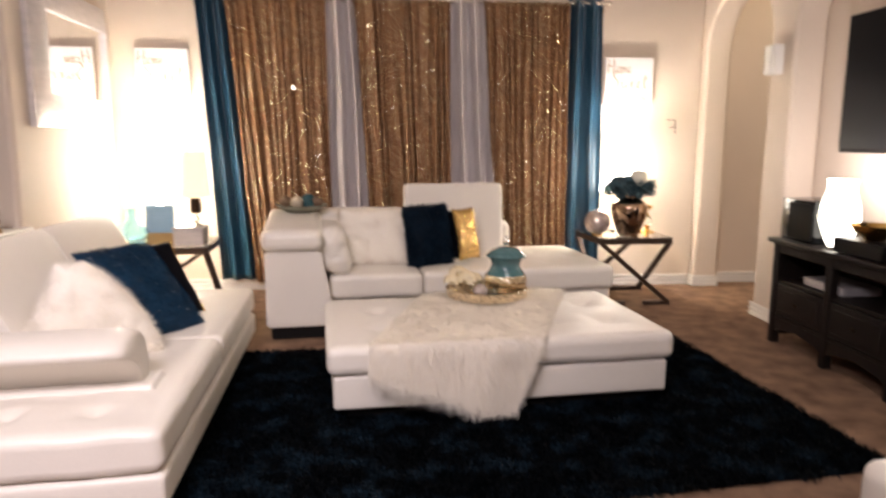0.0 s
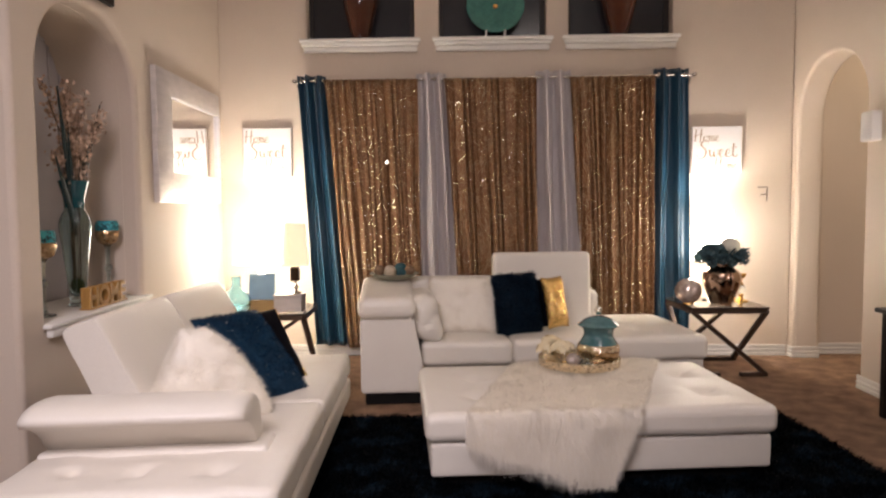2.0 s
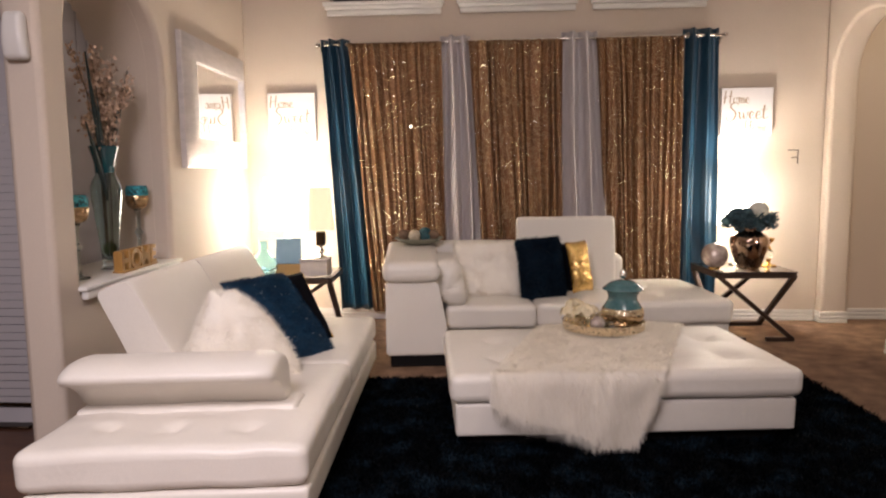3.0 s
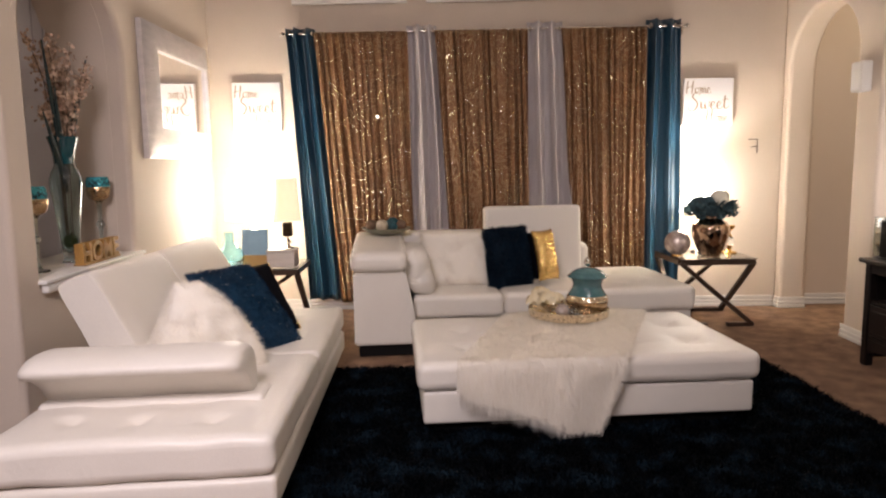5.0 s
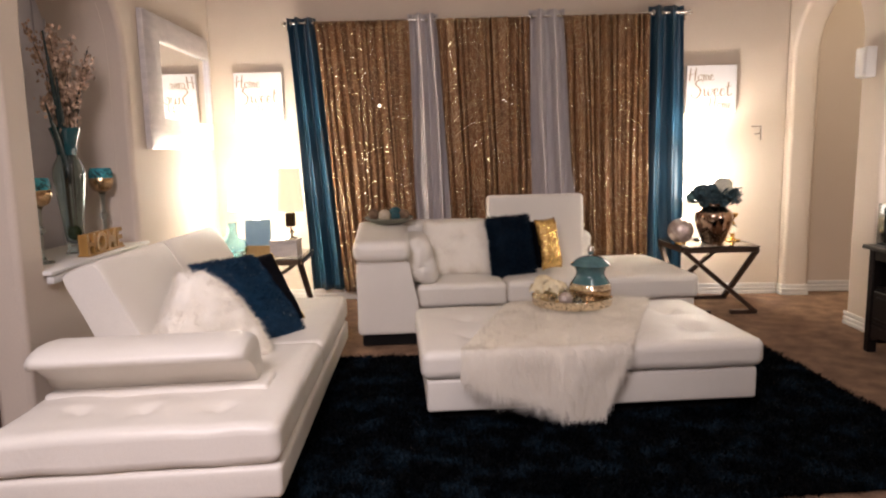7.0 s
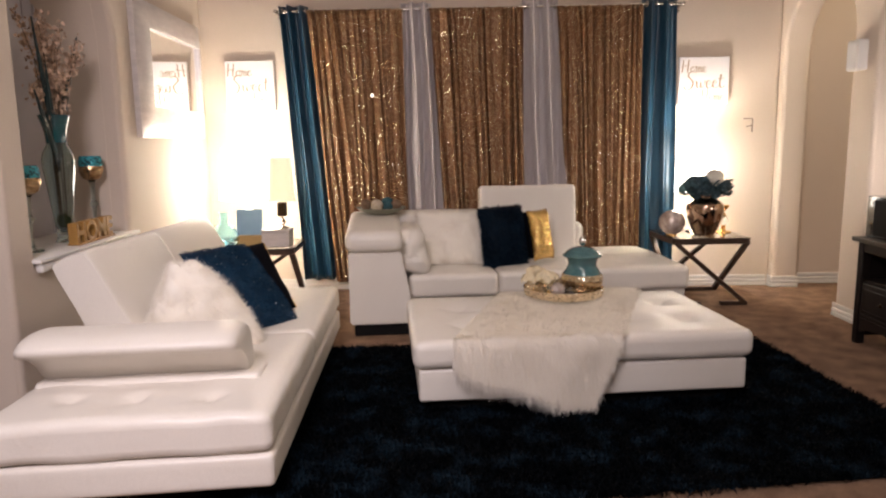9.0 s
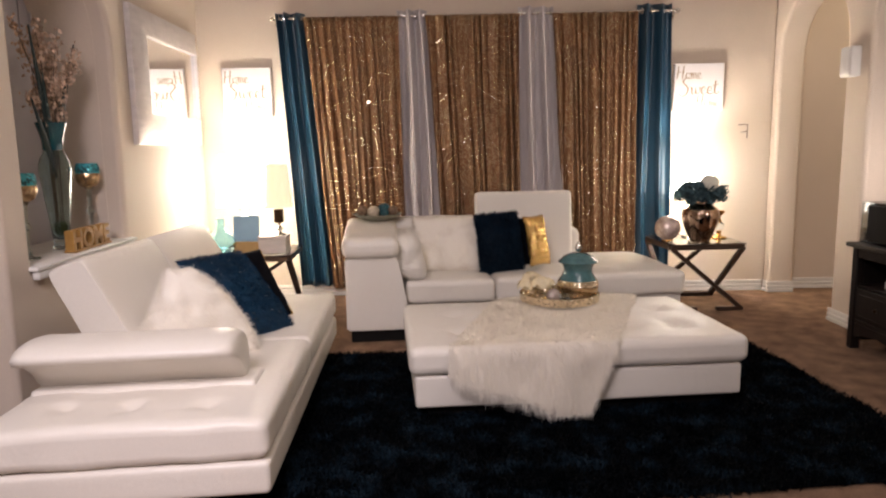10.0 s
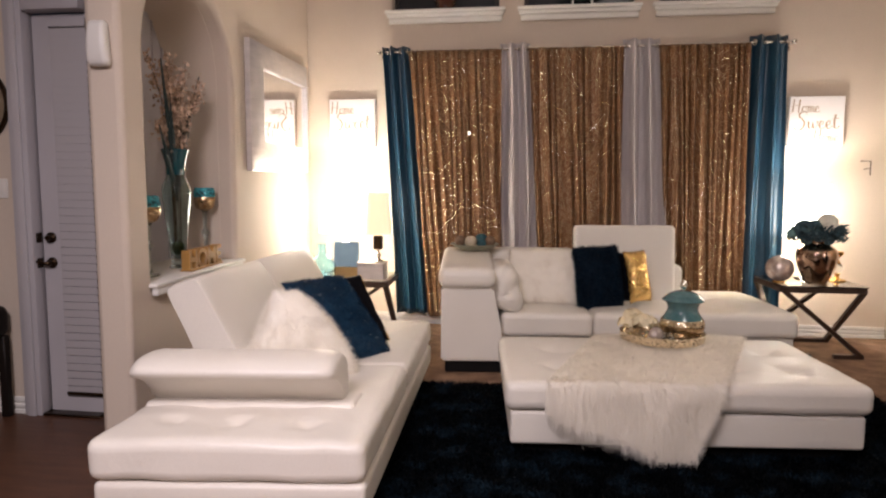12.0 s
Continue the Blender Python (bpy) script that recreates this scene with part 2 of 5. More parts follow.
BLIND = material("white_blind_slat", (0.52, 0.495, 0.51), 0.5, 0, (0.48, 0.46, 0.475), 4.0)
PRINT = material("sepia_print", (0.30, 0.22, 0.15), 0.6, 0, (0.12, 0.08, 0.06), 7.0, spread=0.25)


def downy(name, colour, second, change):
    """Hair that lets part of the light through."""
    m = material(name, colour, 0.8, 0, second, 8.0, random_value=change)
    t = m.node_tree
    b = t.nodes["Principled BSDF"]
    tr = t.nodes.new("ShaderNodeBsdfTranslucent")
    t.links.new(b.inputs["Base Color"].links[0].from_socket, tr.inputs["Color"])
    mix = t.nodes.new("ShaderNodeMixShader")
    mix.inputs[0].default_value = 0.45
    t.links.new(b.outputs[0], mix.inputs[1])
    t.links.new(tr.outputs[0], mix.inputs[2])
    t.links.new(mix.outputs[0], t.nodes["Material Output"].inputs["Surface"])
    return m


FURWHITE = downy("white_faux_fur", (0.97, 0.935, 0.875), (0.95, 0.91, 0.845), 0.03)
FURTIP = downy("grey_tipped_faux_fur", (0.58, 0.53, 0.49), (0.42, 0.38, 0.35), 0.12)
FURCREAM = downy("cream_tipped_faux_fur", (0.80, 0.74, 0.66), (0.70, 0.63, 0.55), 0.08)
GLINT = material("silver_glitter_thread", (0.85, 0.83, 0.80), 0.3, 0.3)
FURSKIN = material("white_fur_pile", (0.93, 0.885, 0.80), 0.9, 0, (0.90, 0.85, 0.76), 7.0, 0.03, 260, 0.2, 90, stretch=(1.6, 0.6, 0.6), gloss=0.1)

# ---- building helpers ----


def part(name, bm, mat, parent=None, label="", sharp=38, m=None):
    """Links a bmesh as one mesh object, under a thing or a part."""
    bmesh.ops.recalc_face_normals(bm, faces=bm.faces)
    me = bpy.data.meshes.new(name)
    bm.to_mesh(me)
    bm.free()
    me.polygons.foreach_set("use_smooth", [True] * len(me.polygons))
    me.set_sharp_from_angle(angle=radians(sharp))
    for x in mat if isinstance(mat, (list, tuple)) else [mat]:
        me.materials.append(x)
    ob = new(name, me)
    if parent:
        ob.parent = parent
    if m is not None:
        ob.matrix_basis = m
    if label:
        tagged(ob, label)
    return ob


def thing(name, label, category, m=None, group=""):
    ob = new(name)
    ob.empty_display_size = 0.1
    if m is not None:
        ob.matrix_basis = m
    return tagged(ob, label, category, group)


def setting(ob, label=""):
    return tagged(ob, label, "", "", "structure")


def box(x0, x1, y0, y1, z0, z1, r=0.0, seg=2, bm=None):
    own = bmesh.new()
    bmesh.ops.create_cube(own, size=1)
    for v in own.verts:
        v.co = Vector((x0 + (x1 - x0) * (v.co.x + 0.5), y0 + (y1 - y0) * (v.co.y + 0.5), z0 + (z1 - z0) * (v.co.z + 0.5)))
    if r:
        bmesh.ops.bevel(own, geom=own.edges[:], offset=r, segments=seg, profile=0.5, affect="EDGES")
    return merged(bm, own)


def merged(bm, own, m=None):
    if m is not None:
        own.transform(m)
    if bm is None:
        return own
    me = bpy.data.meshes.new("tmp")
    own.to_mesh(me)
    own.free()
    bm.from_mesh(me)
    bpy.data.meshes.remove(me)
    return bm


def cushion(x0, x1, y0, y1, z0, z1, r=0.05, cuts=13, puff=0.0, tufts=(), wrinkle=0.0, seed=0):
    """Padded block: rounded edges, a crowned top, buttoned hollows and faint creases."""
    bm = bmesh.new()
    bmesh.ops.create_cube(bm, size=2)
    bmesh.ops.subdivide_edges(bm, edges=bm.edges[:], cuts=cuts, use_grid_fill=True)
    n = cuts + 1
    c = Vector(((x0 + x1) / 2, (y0 + y1) / 2, (z0 + z1) / 2))
    h = Vector(((x1 - x0) / 2, (y1 - y0) / 2, (z1 - z0) / 2))
    rr = min(r, h.x * 0.95, h.y * 0.95, h.z * 0.95)

    def place(s, half):
        k = round((s + 1) * n / 2)
        e = min(k, n - k)
        if e <= 3:
            d = half - rr * (0, 0.28, 0.62, 1.0)[e]
        else:
            d = (half - rr) * abs(2 * (k - 3) / (n - 6) - 1)
        return d if k > n / 2 else -d

    for v in bm.verts:
        q = Vector([place(v.co[i], h[i]) for i in range(3)])
        inner = Vector([max(-(h[i] - rr), min(h[i] - rr, q[i])) for i in range(3)])
        d = q - inner
        if d.length > 1e-6:
            q = inner + d.normalized() * rr
        u, w = q.x / h.x, q.y / h.y
        if q.z > 0:
            q.z += puff * max(0, 1 - u * u) * max(0, 1 - w * w) * q.z / h.z
            for tx, ty, deep, wide in tufts:
                d2 = ((q.x + c.x - tx) ** 2 + (q.y + c.y - ty) ** 2) / wide**2
                q.z -= deep * math.exp(-d2)
                way = math.atan2(q.y + c.y - ty, q.x + c.x - tx)
                q.z -= 0.22 * deep * abs(math.cos(2 * way + tx * 3)) ** 6 * math.exp(-d2 / 4)
        if wrinkle:
            q += Vector((0, 0, 1)) * wrinkle * noise.noise(Vector((q.x * 5 + seed, q.y * 5, q.z * 5)))
            q += Vector((u, w, 0)) * wrinkle * 0.6 * noise.noise(Vector((q.x * 7, q.y * 7 + seed, q.z * 3)))
        v.co = q + c
    return bm


def pillow_mesh(w, h, t, n=14, sag=0.05, seed=0, crumple=0.006, taper=0.0):
    bm = bmesh.new()
    grid = {}
    for side in (1, -1):
        for i in range(n + 1):
            for j in range(n + 1):
                u, v = 2 * i / n - 1, 2 * j / n - 1
                if side == -1 and (i in (0, n) or j in (0, n)):
                    grid[side, i, j] = grid[1, i, j]
                    continue
                lean = taper
                x = w / 2 * u * (1 - sag * (1 - v * v)) * (1 - lean * ((v + 1) / 2) ** (0.45 if u < 0 else 1.9))
                y = h / 2 * v * (1 - sag * (1 - u * u))
                z = side * t / 2 * (max(0, 1 - abs(u) ** 3.0) * max(0, 1 - abs(v) ** 3.0)) ** 0.5
                k = crumple * noise.noise(Vector((x * 9 + seed, y * 9, side * 2.0)))
                grid[side, i, j] = bm.verts.new((x, y, z + k * (1 if z else 0)))
        for i in range(n):
            for j in range(n):
                q = [grid[side, a, b] for a, b in ((i, j), (i + 1, j), (i + 1, j + 1), (i, j + 1))]
                bm.faces.new(q if side == 1 else q[::-1])
    return bm


def lathe(profile, seg=28, bm=None, m=None, close=True):
    """Turned body from (radius, height) pairs."""
    own = bmesh.new()
    rings = []
    for r, z in profile:
        if r < 1e-5:
            rings.append([own.verts.new((0, 0, z))])
        else:
            rings.append([own.verts.new((r * math.cos(2 * math.pi * k / seg), r * math.sin(2 * math.pi * k / seg), z)) for k in range(seg)])
    for a, b in zip(rings, rings[1:]):
        for k in range(seg):
            q = [a[k % len(a)], a[(k + 1) % len(a)], b[(k + 1) % len(b)], b[k % len(b)]]
            q = list(dict.fromkeys(q))
            if len(q) > 2:
                own.faces.new(q)
    return merged(bm, own, m)


def smooth_profile(pts, steps=6):
    """Rounds a turned outline through its points."""
    out = []
    p = [pts[0], *pts, pts[-1]]
    for a, b, c, d in zip(p, p[1:], p[2:], p[3:]):
        for k in range(steps):
            s = k / steps
            out.append(tuple(0.5 * (2 * b[i] + (c[i] - a[i]) * s + (2 * a[i] - 5 * b[i] + 4 * c[i] - d[i]) * s * s + (3 * b[i] - a[i] - 3 * c[i] + d[i]) * s**3) for i in (0, 1)))
    out.append(pts[-1])
    return [(max(0.0, r), z) for r, z in out]


def tube(pts, r, seg=8, bm=None, taper=1.0):
    own = bmesh.new()
    rings = []
    pts = [Vector(p) for p in pts]
    for k, p in enumerate(pts):
        d = (pts[min(k + 1, len(pts) - 1)] - pts[max(k - 1, 0)]).normalized()
        q = d.to_track_quat("Z", "Y")
        rad = r * (1 + (taper - 1) * k / (len(pts) - 1))
        rings.append([own.verts.new(p + q @ Vector((rad * math.cos(2 * math.pi * a / seg), rad * math.sin(2 * math.pi * a / seg), 0))) for a in range(seg)])
    for a, b in zip(rings, rings[1:]):
        for k in range(seg):
            own.faces.new((a[k], a[(k + 1) % seg], b[(k + 1) % seg], b[k]))
    own.faces.new(rings[0][::-1])
    own.faces.new(rings[-1])
    return merged(bm, own)


def beam(a, b, w, t, bm=None):
    """Square bar from a to b."""
    a, b = Vector(a), Vector(b)
    own = box(-w / 2, w / 2, -t / 2, t / 2, 0, (b - a).length, min(w, t) * 0.12, 1)
    m = Matrix.Translation(a) @ (b - a).to_track_quat("Z", "Y").to_matrix().to_4x4()
    return merged(bm, own, m)


def ball(c, r, bm=None, u=16, v=10, squash=1.0):
    own = bmesh.new()
    bmesh.ops.create_uvsphere(own, u_segments=u, v_segments=v, radius=r)
    return merged(bm, own, Matrix.Translation(c) @ Matrix.Diagonal((1, 1, squash, 1)))


def panel(outline, holes, y0, y1):
    """Slab in the xz plane with openings cut through it, from y0 to y1."""
    bm = bmesh.new()
    for loop in (outline, *holes):
        vs = [bm.verts.new((x, y0, z)) for x, z in loop]
        for a, b in zip(vs, vs[1:] + vs[:1]):
            bm.edges.new((a, b))
    bmesh.ops.triangle_fill(bm, use_beauty=True, use_dissolve=True, edges=bm.edges[:])
    made = bmesh.ops.extrude_face_region(bm, geom=bm.faces[:])
    bmesh.ops.translate(bm, vec=(0, y1 - y0, 0), verts=[v for v in made["geom"] if isinstance(v, bmesh.types.BMVert)])
    return bm


def arch(a, b, spring, top, power=2.0, n=18):
    """Points over an arched opening from a to b."""
    c, h = (a + b) / 2, (b - a) / 2
    pts = []
    for k in range(n + 1):
        th = math.pi * k / n
        s, q = math.cos(th), math.sin(th)
        pts.append((c - h * math.copysign(abs(s) ** (2 / power), s), spring + (top - spring) * abs(q) ** (2 / power)))
    return pts


def bullnose(ob, width=0.02):
    b = ob.modifiers.new("rounded_edges", "BEVEL")
    b.width, b.segments, b.limit_method, b.angle_limit = width, 3, "ANGLE", radians(50)
    return ob


def hairs(name, bm, count, length, width, mat, parent, label="", fall=0.3, spread=0.5, comb=(0, 0, 0), seed=1, keep=None, m=None, kind="stuff", tipped=None, turned=0.45, clumpy=1.4):
    """Strands rooted all over a surface: each a thin bent blade that tapers to its tip."""
    rng = np.random.default_rng(seed)
    bm.normal_update()
    tri = [t for t in bm.calc_loop_triangles()]
    p = np.array([[l.vert.co[:] for l in t] for t in tri])
    nn = np.array([[l.vert.normal[:] for l in t] for t in tri])
    if keep is not None:
        ok = np.array([keep(*c) for c in p.mean(1)])
        p, nn = p[ok], nn[ok]
    area = np.linalg.norm(np.cross(p[:, 1] - p[:, 0], p[:, 2] - p[:, 0]), axis=1)
    pick = rng.choice(len(p), count, p=area / area.sum())
    s, t = np.sqrt(rng.random(count)), rng.random(count)
    w = np.stack([1 - s, s * (1 - t), s * t], 1)[:, :, None]
    root, nor = (p[pick] * w).sum(1), (nn[pick] * w).sum(1)
    nor /= np.linalg.norm(nor, axis=1)[:, None] + 1e-9
    clump = np.array([noise.noise_vector(Vector(q * 9.0))[:] for q in root])
    way = nor + rng.normal(0, spread, (count, 3)) + clump * spread * clumpy + (comb(nor) if callable(comb) else np.array(comb))
    way /= np.linalg.norm(way, axis=1)[:, None]
    size = length * rng.uniform(0.6, 1.2, count)[:, None]
    side = np.cross(way, nor + rng.normal(0, turned, (count, 3)))
    side /= np.linalg.norm(side, axis=1)[:, None] + 1e-9
    side *= width * rng.uniform(0.7, 1.3, count)[:, None]
    mid = root + way * size * 0.55
    tip = mid + (way * 0.45 + np.array((0, 0, -fall)) * 0.6 + clump * 0.18 * clumpy) * size
    verts = np.concatenate([root - side, root + side, mid - side * 0.8, mid + side * 0.8, tip])
    k = np.arange(count)
    a, b, c, d, e = k, k + count, k + 2 * count, k + 3 * count, k + 4 * count
    faces = np.concatenate([np.stack([a, b, d], 1), np.stack([a, d, c], 1), np.stack([c, d, e], 1)])
    me = bpy.data.meshes.new(name)
    me.from_pydata(verts, [], faces.tolist())
    me.materials.append(mat)
    me.polygons.foreach_set("use_smooth", [True] * len(me.polygons))
    if tipped is not None:
        me.materials.append(tipped[0])
        low = np.array([tipped[1](*q) for q in root])
        me.polygons.foreach_set("material_index", np.tile(low.astype(np.int32), 3))
    ob = new(name, me)
    ob.parent = parent
    if m is not None:
        ob.matrix_basis = m
    return tagged(ob, label, "", "", kind)


def lettering(body, size, deep, shear=0.0, bold=0.0):
    cu = bpy.data.curves.new("letters", "FONT")
    cu.body, cu.size, cu.extrude, cu.shear, cu.offset, cu.align_x = body, size, deep, shear, bold, "CENTER"
    ob = new("letters", cu)
    me = bpy.data.meshes.new_from_object(ob.evaluated_get(bpy.context.evaluated_depsgraph_get()))
    bpy.data.objects.remove(ob)
    bpy.data.curves.remove(cu)
    bm = bmesh.new()
    bm.from_mesh(me)
    bpy.data.meshes.remove(me)
    return bm


def axes(c, across, up):
    """Pose with its x along across and its y along up."""
    x = Vector(across).normalized()
    y = Vector(up)
    y = (y - x * y.dot(x)).normalized()
    z = x.cross(y)
    m = Matrix((x, y, z)).transposed().to_4x4()
    m.translation = c
    return m


# ---- the room ----
FAR = 6.93
TOP = 4.25
RIGHT = 3.03
LEFT = pose(-2.415, 3.5, 0, 0, 0, math.degrees(math.atan2(3.43, -0.155)))
LEFT_LEN = 3.44

# far wall with three high windows
WINDOWS = ((-1.70, -0.64), (-0.40, 0.645), (0.86, 1.86))
wall_far = part("wall_far", panel([(-2.9, 0), (RIGHT + 0.0, 0), (RIGHT + 0.0, TOP), (-2.9, TOP)], [[(a, 3.1), (b, 3.1), (b, 3.78), (a, 3.78)] for a, b in WINDOWS], FAR, FAR + 0.2), PAINT)
setting(bullnose(wall_far, 0.015), "beige painted wall with three high windows")
wall_hall = setting(part("wall_hall", box(RIGHT, 5.2, 7.0, 7.13, 0, TOP), PAINT), "beige painted hall wall beyond the arch")
for k, (a, b) in enumerate(WINDOWS):
    win = setting(thing("window_%d" % (k + 1), "high dark night window in a painted recess", "window"))
    bm = bmesh.new()
    for x0, x1, z0, z1 in ((a, b, 3.1, 3.135), (a, b, 3.61, 3.78), (a, a + 0.04, 3.135, 3.61), (b - 0.05, b, 3.135, 3.61)):
        box(x0, x1, FAR + 0.13, FAR + 0.17, z0, z1, 0.004, 1, bm)
    part("window_frame", bm, WINFRAME, win)
    part("pane", box(a + 0.04, b - 0.05, FAR + 0.145, FAR + 0.155, 3.135, 3.61), NIGHTGLASS, win)
    bm = box(a - 0.06, b + 0.06, FAR - 0.085, FAR + 0.12, 3.095, 3.125, 0.006, 2)
    box(a - 0.045, b + 0.045, FAR - 0.06, FAR - 0.002, 3.055, 3.095, 0.012, 2, bm)
    box(a - 0.03, b + 0.03, FAR - 0.035, FAR - 0.002, 3.0, 3.055, 0.012, 2, bm)
    part("window_sill", bm, TRIM, win, "white moulded sill")

# left wall with its arched niche, in the wall's own frame: x along it, y away from the room
outline = [(0, 0), (LEFT_LEN, 0), (LEFT_LEN, TOP), (0, TOP)]
hole = [(0.24, 0.84), *arch(0.24, 1.47, 2.15, 2.73, 2.3), (1.47, 0.84)]
wall_left = part("wall_left", panel(outline, [hole], 0, 0.20), PAINT, m=LEFT)
setting(bullnose(wall_left, 0.035), "beige painted wall with an arched display niche")
ND = 0.515


def prism(plan, z0, z1, bm=None):
    own = bmesh.new()
    low = [own.verts.new((x, y, z0)) for x, y in plan]
    high = [own.verts.new((x, y, z1)) for x, y in plan]
    own.faces.new(low)
    own.faces.new(high)
    for k in range(len(plan)):
        own.faces.new((low[k], low[(k + 1) % len(plan)], high[(k + 1) % len(plan)], high[k]))
    return merged(bm, own)


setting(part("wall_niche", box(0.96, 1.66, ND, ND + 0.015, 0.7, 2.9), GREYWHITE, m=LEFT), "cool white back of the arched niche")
inset = [(0.242, 0.842), *arch(0.242, 1.468, 2.148, 2.728, 2.3), (1.468, 0.842)]
bm = panel([(0.12, 0.70), (1.66, 0.70), (1.66, 2.9), (0.12, 2.9)], [inset], 0.12, ND)
for v in bm.verts:
    if v.co.y > 0.3:
        v.co.x = max(v.co.x, 0.96)
setting(part("wall_niche_sides", bm, PAINT, m=LEFT), "beige sides of the arched niche")
bm = box(1.28, 1.292, ND - 0.012, ND - 0.002, 2.3, 2.72)
box(1.41, 1.45, ND - 0.016, ND - 0.002, 0.845, 2.72, 0.003, 1, bm)
box(1.0, 1.41, ND - 0.012, ND - 0.002, 2.62, 2.64, 0.003, 1, bm)
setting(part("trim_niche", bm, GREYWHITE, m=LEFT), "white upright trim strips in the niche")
bm = box(0.20, 1.53, -0.05, 0.20, 0.842, 0.866, 0.006, 2)
prism([(0.25, 0.20), (0.45, 0.20), (0.95, ND - 0.01), (1.465, ND - 0.01), (1.465, 0.20)], 0.842, 0.865, bm)
box(0.22, 1.51, -0.045, -0.002, 0.79, 0.842, 0.012, 2, bm)
setting(part("niche_sill", bm, TRIM, m=LEFT), "white moulded ledge of the niche")

# right wall: arched way to the hall, then a broad shallow recess
hall_arch = arch(-6.83, -5.70, 2.28, 2.80, 2.1)
recess = [(-5.36, 0), (-5.36, 2.35), (-5.33, 2.47), (-5.27, 2.56), (-5.18, 2.63), (-5.05, 2.67), (-4.9, 2.68), (-2.7, 2.68), (-2.5, 2.6), (-2.4, 2.4), (-2.4, 0)]
outline = [(-7.13, 0), (-6.83, 0), *hall_arch, (-5.70, 0), *recess, (3.0, 0), (3.0, TOP), (-7.13, TOP)]
wall_right = part("wall_right", panel(outline, [], 0, 0.25), PAINT, m=pose(RIGHT, 0, 0, 0, 0, -90))
setting(bullnose(wall_right, 0.03), "beige painted wall with an arched way and a recess")
setting(part("wall_recess", box(RIGHT + 0.25, RIGHT + 0.35, 2.2, 5.5, 0, 2.9), PAINT), "beige painted back of the television recess")
setting(part("wall_hall_side", box(5.2, 5.3, 3.0, 7.13, 0, TOP), PAINT), "beige painted hall wall")
setting(part("wall_hall_near", box(RIGHT + 0.35, 5.2, 3.0, 3.1, 0, TOP), PAINT), "beige painted hall wall")
# entry beside the left wall, and the rest of the room behind
setting(part("wall_entry", box(-5.0, -3.36, 3.84, 3.98, 0, TOP), PAINT), "beige painted entry wall")
setting(part("wall_entry_head", box(-3.36, -2.84, 3.84, 3.98, 2.54, TOP), PAINT), "beige painted wall over the door")
setting(part("wall_entry_side", box(-5.1, -5.0, -3.0, 3.98, 0, TOP), PAINT), "beige painted entry wall")
setting(part("wall_back", box(-5.1, RIGHT, -3.1, -3.0, 0, TOP), PAINT), "beige painted wall behind the camera")
setting(part("ceiling", box(-5.1, 5.3, -3.1, 7.13, TOP, TOP + 0.1), CEIL), "white painted ceiling")
setting(part("floor", box(-2.15, 5.3, -3.1, 7.13, -0.1, 0.0), CARPET), "brown cut-pile carpet floor")
setting(part("floor_entry", box(-5.1, -2.15, -3.1, 3.98, -0.1, 0.004), WOOD), "dark wood entry floor")
setting(part("floor_behind", box(-5.1, -2.15, 3.98, 7.13, -0.1, 0.0), CARPET), "brown carpet floor along the left wall")


def skirting(name, length, m):
    bm = box(0, length, -0.008, -0.001, 0.0, 0.104)
    for z0, z1, deep in ((0.0, 0.030, 0.022), (0.040, 0.066, 0.020), (0.076, 0.110, 0.017)):
        box(0, length, -deep, -0.008, z0, z1, 0.004, 1, bm)
    return setting(part(name, bm, TRIM, m=m), "white stepped baseboard")


skirting("baseboard_far", 5.55, pose(-2.55, FAR, 0))
skirting("baseboard_left", LEFT_LEN - 0.02, LEFT)
skirting("baseboard_jamb", 0.26, pose(RIGHT - 0.015, 6.83, 0))
skirting("baseboard_return", 0.10, pose(RIGHT, 6.93, 0, 0, 0, -90))
skirting("baseboard_pier", 0.36, pose(RIGHT, 5.71, 0, 0, 0, -90))
skirting("baseboard_hall", 1.9, pose(RIGHT + 0.25, 7.0, 0))
skirting("baseboard_entry", 1.6, pose(-4.96, 3.84, 0))

# entry door with a blind over its glass
door = setting(thing("door_1", "white entry door with a full-length closed blind", "door"))
part("door_leaf", box(-3.225, -2.85, 3.875, 3.92, 0.012, 2.44, 0.004, 1), GREYWHITE, door)
bm = bmesh.new()
for x0, x1, z0, z1 in ((-3.355, -3.235, 0, 2.56), (-3.235, -2.85, 2.45, 2.56)):
    box(x0, x1, 3.80, 3.90, z0, z1, 0.008, 2, bm)
    box(x0 + 0.03, x1 - 0.03 if x1 < -3 else x1, 3.785, 3.80, z0, z1 - 0.03, 0.006, 2, bm)
part("door_frame", bm, GREYWHITE, door)
part("threshold", box(-3.235, -2.85, 3.80, 3.92, 0.004, 0.02, 0.004, 1), BRONZE, door)
blind = part("blind_rail", box(-3.10, -2.86, 3.845, 3.873, 2.36, 2.41, 0.005, 1), GREYWHITE, door)
slat = part("slat", box(-3.095, -2.86, -0.002, 0.002, -0.0240, 0.0240, 0.001, 1), BLIND, door, m=pose(0, 3.858, 2.33, 12))
part("glass", box(-3.10, -2.855, 3.868, 3.874, 0.12, 2.38), NIGHTGLASS, door)
for k in range(1, 46):
    s = new("slat", slat.data)
    s.parent = door
    s.matrix_basis = pose(0, 3.858, 2.33 - k * 0.0482, 12)
part("bottom_rail", box(-3.10, -2.86, 3.85, 3.873, 0.125, 0.148, 0.004, 1), BRONZE, door)
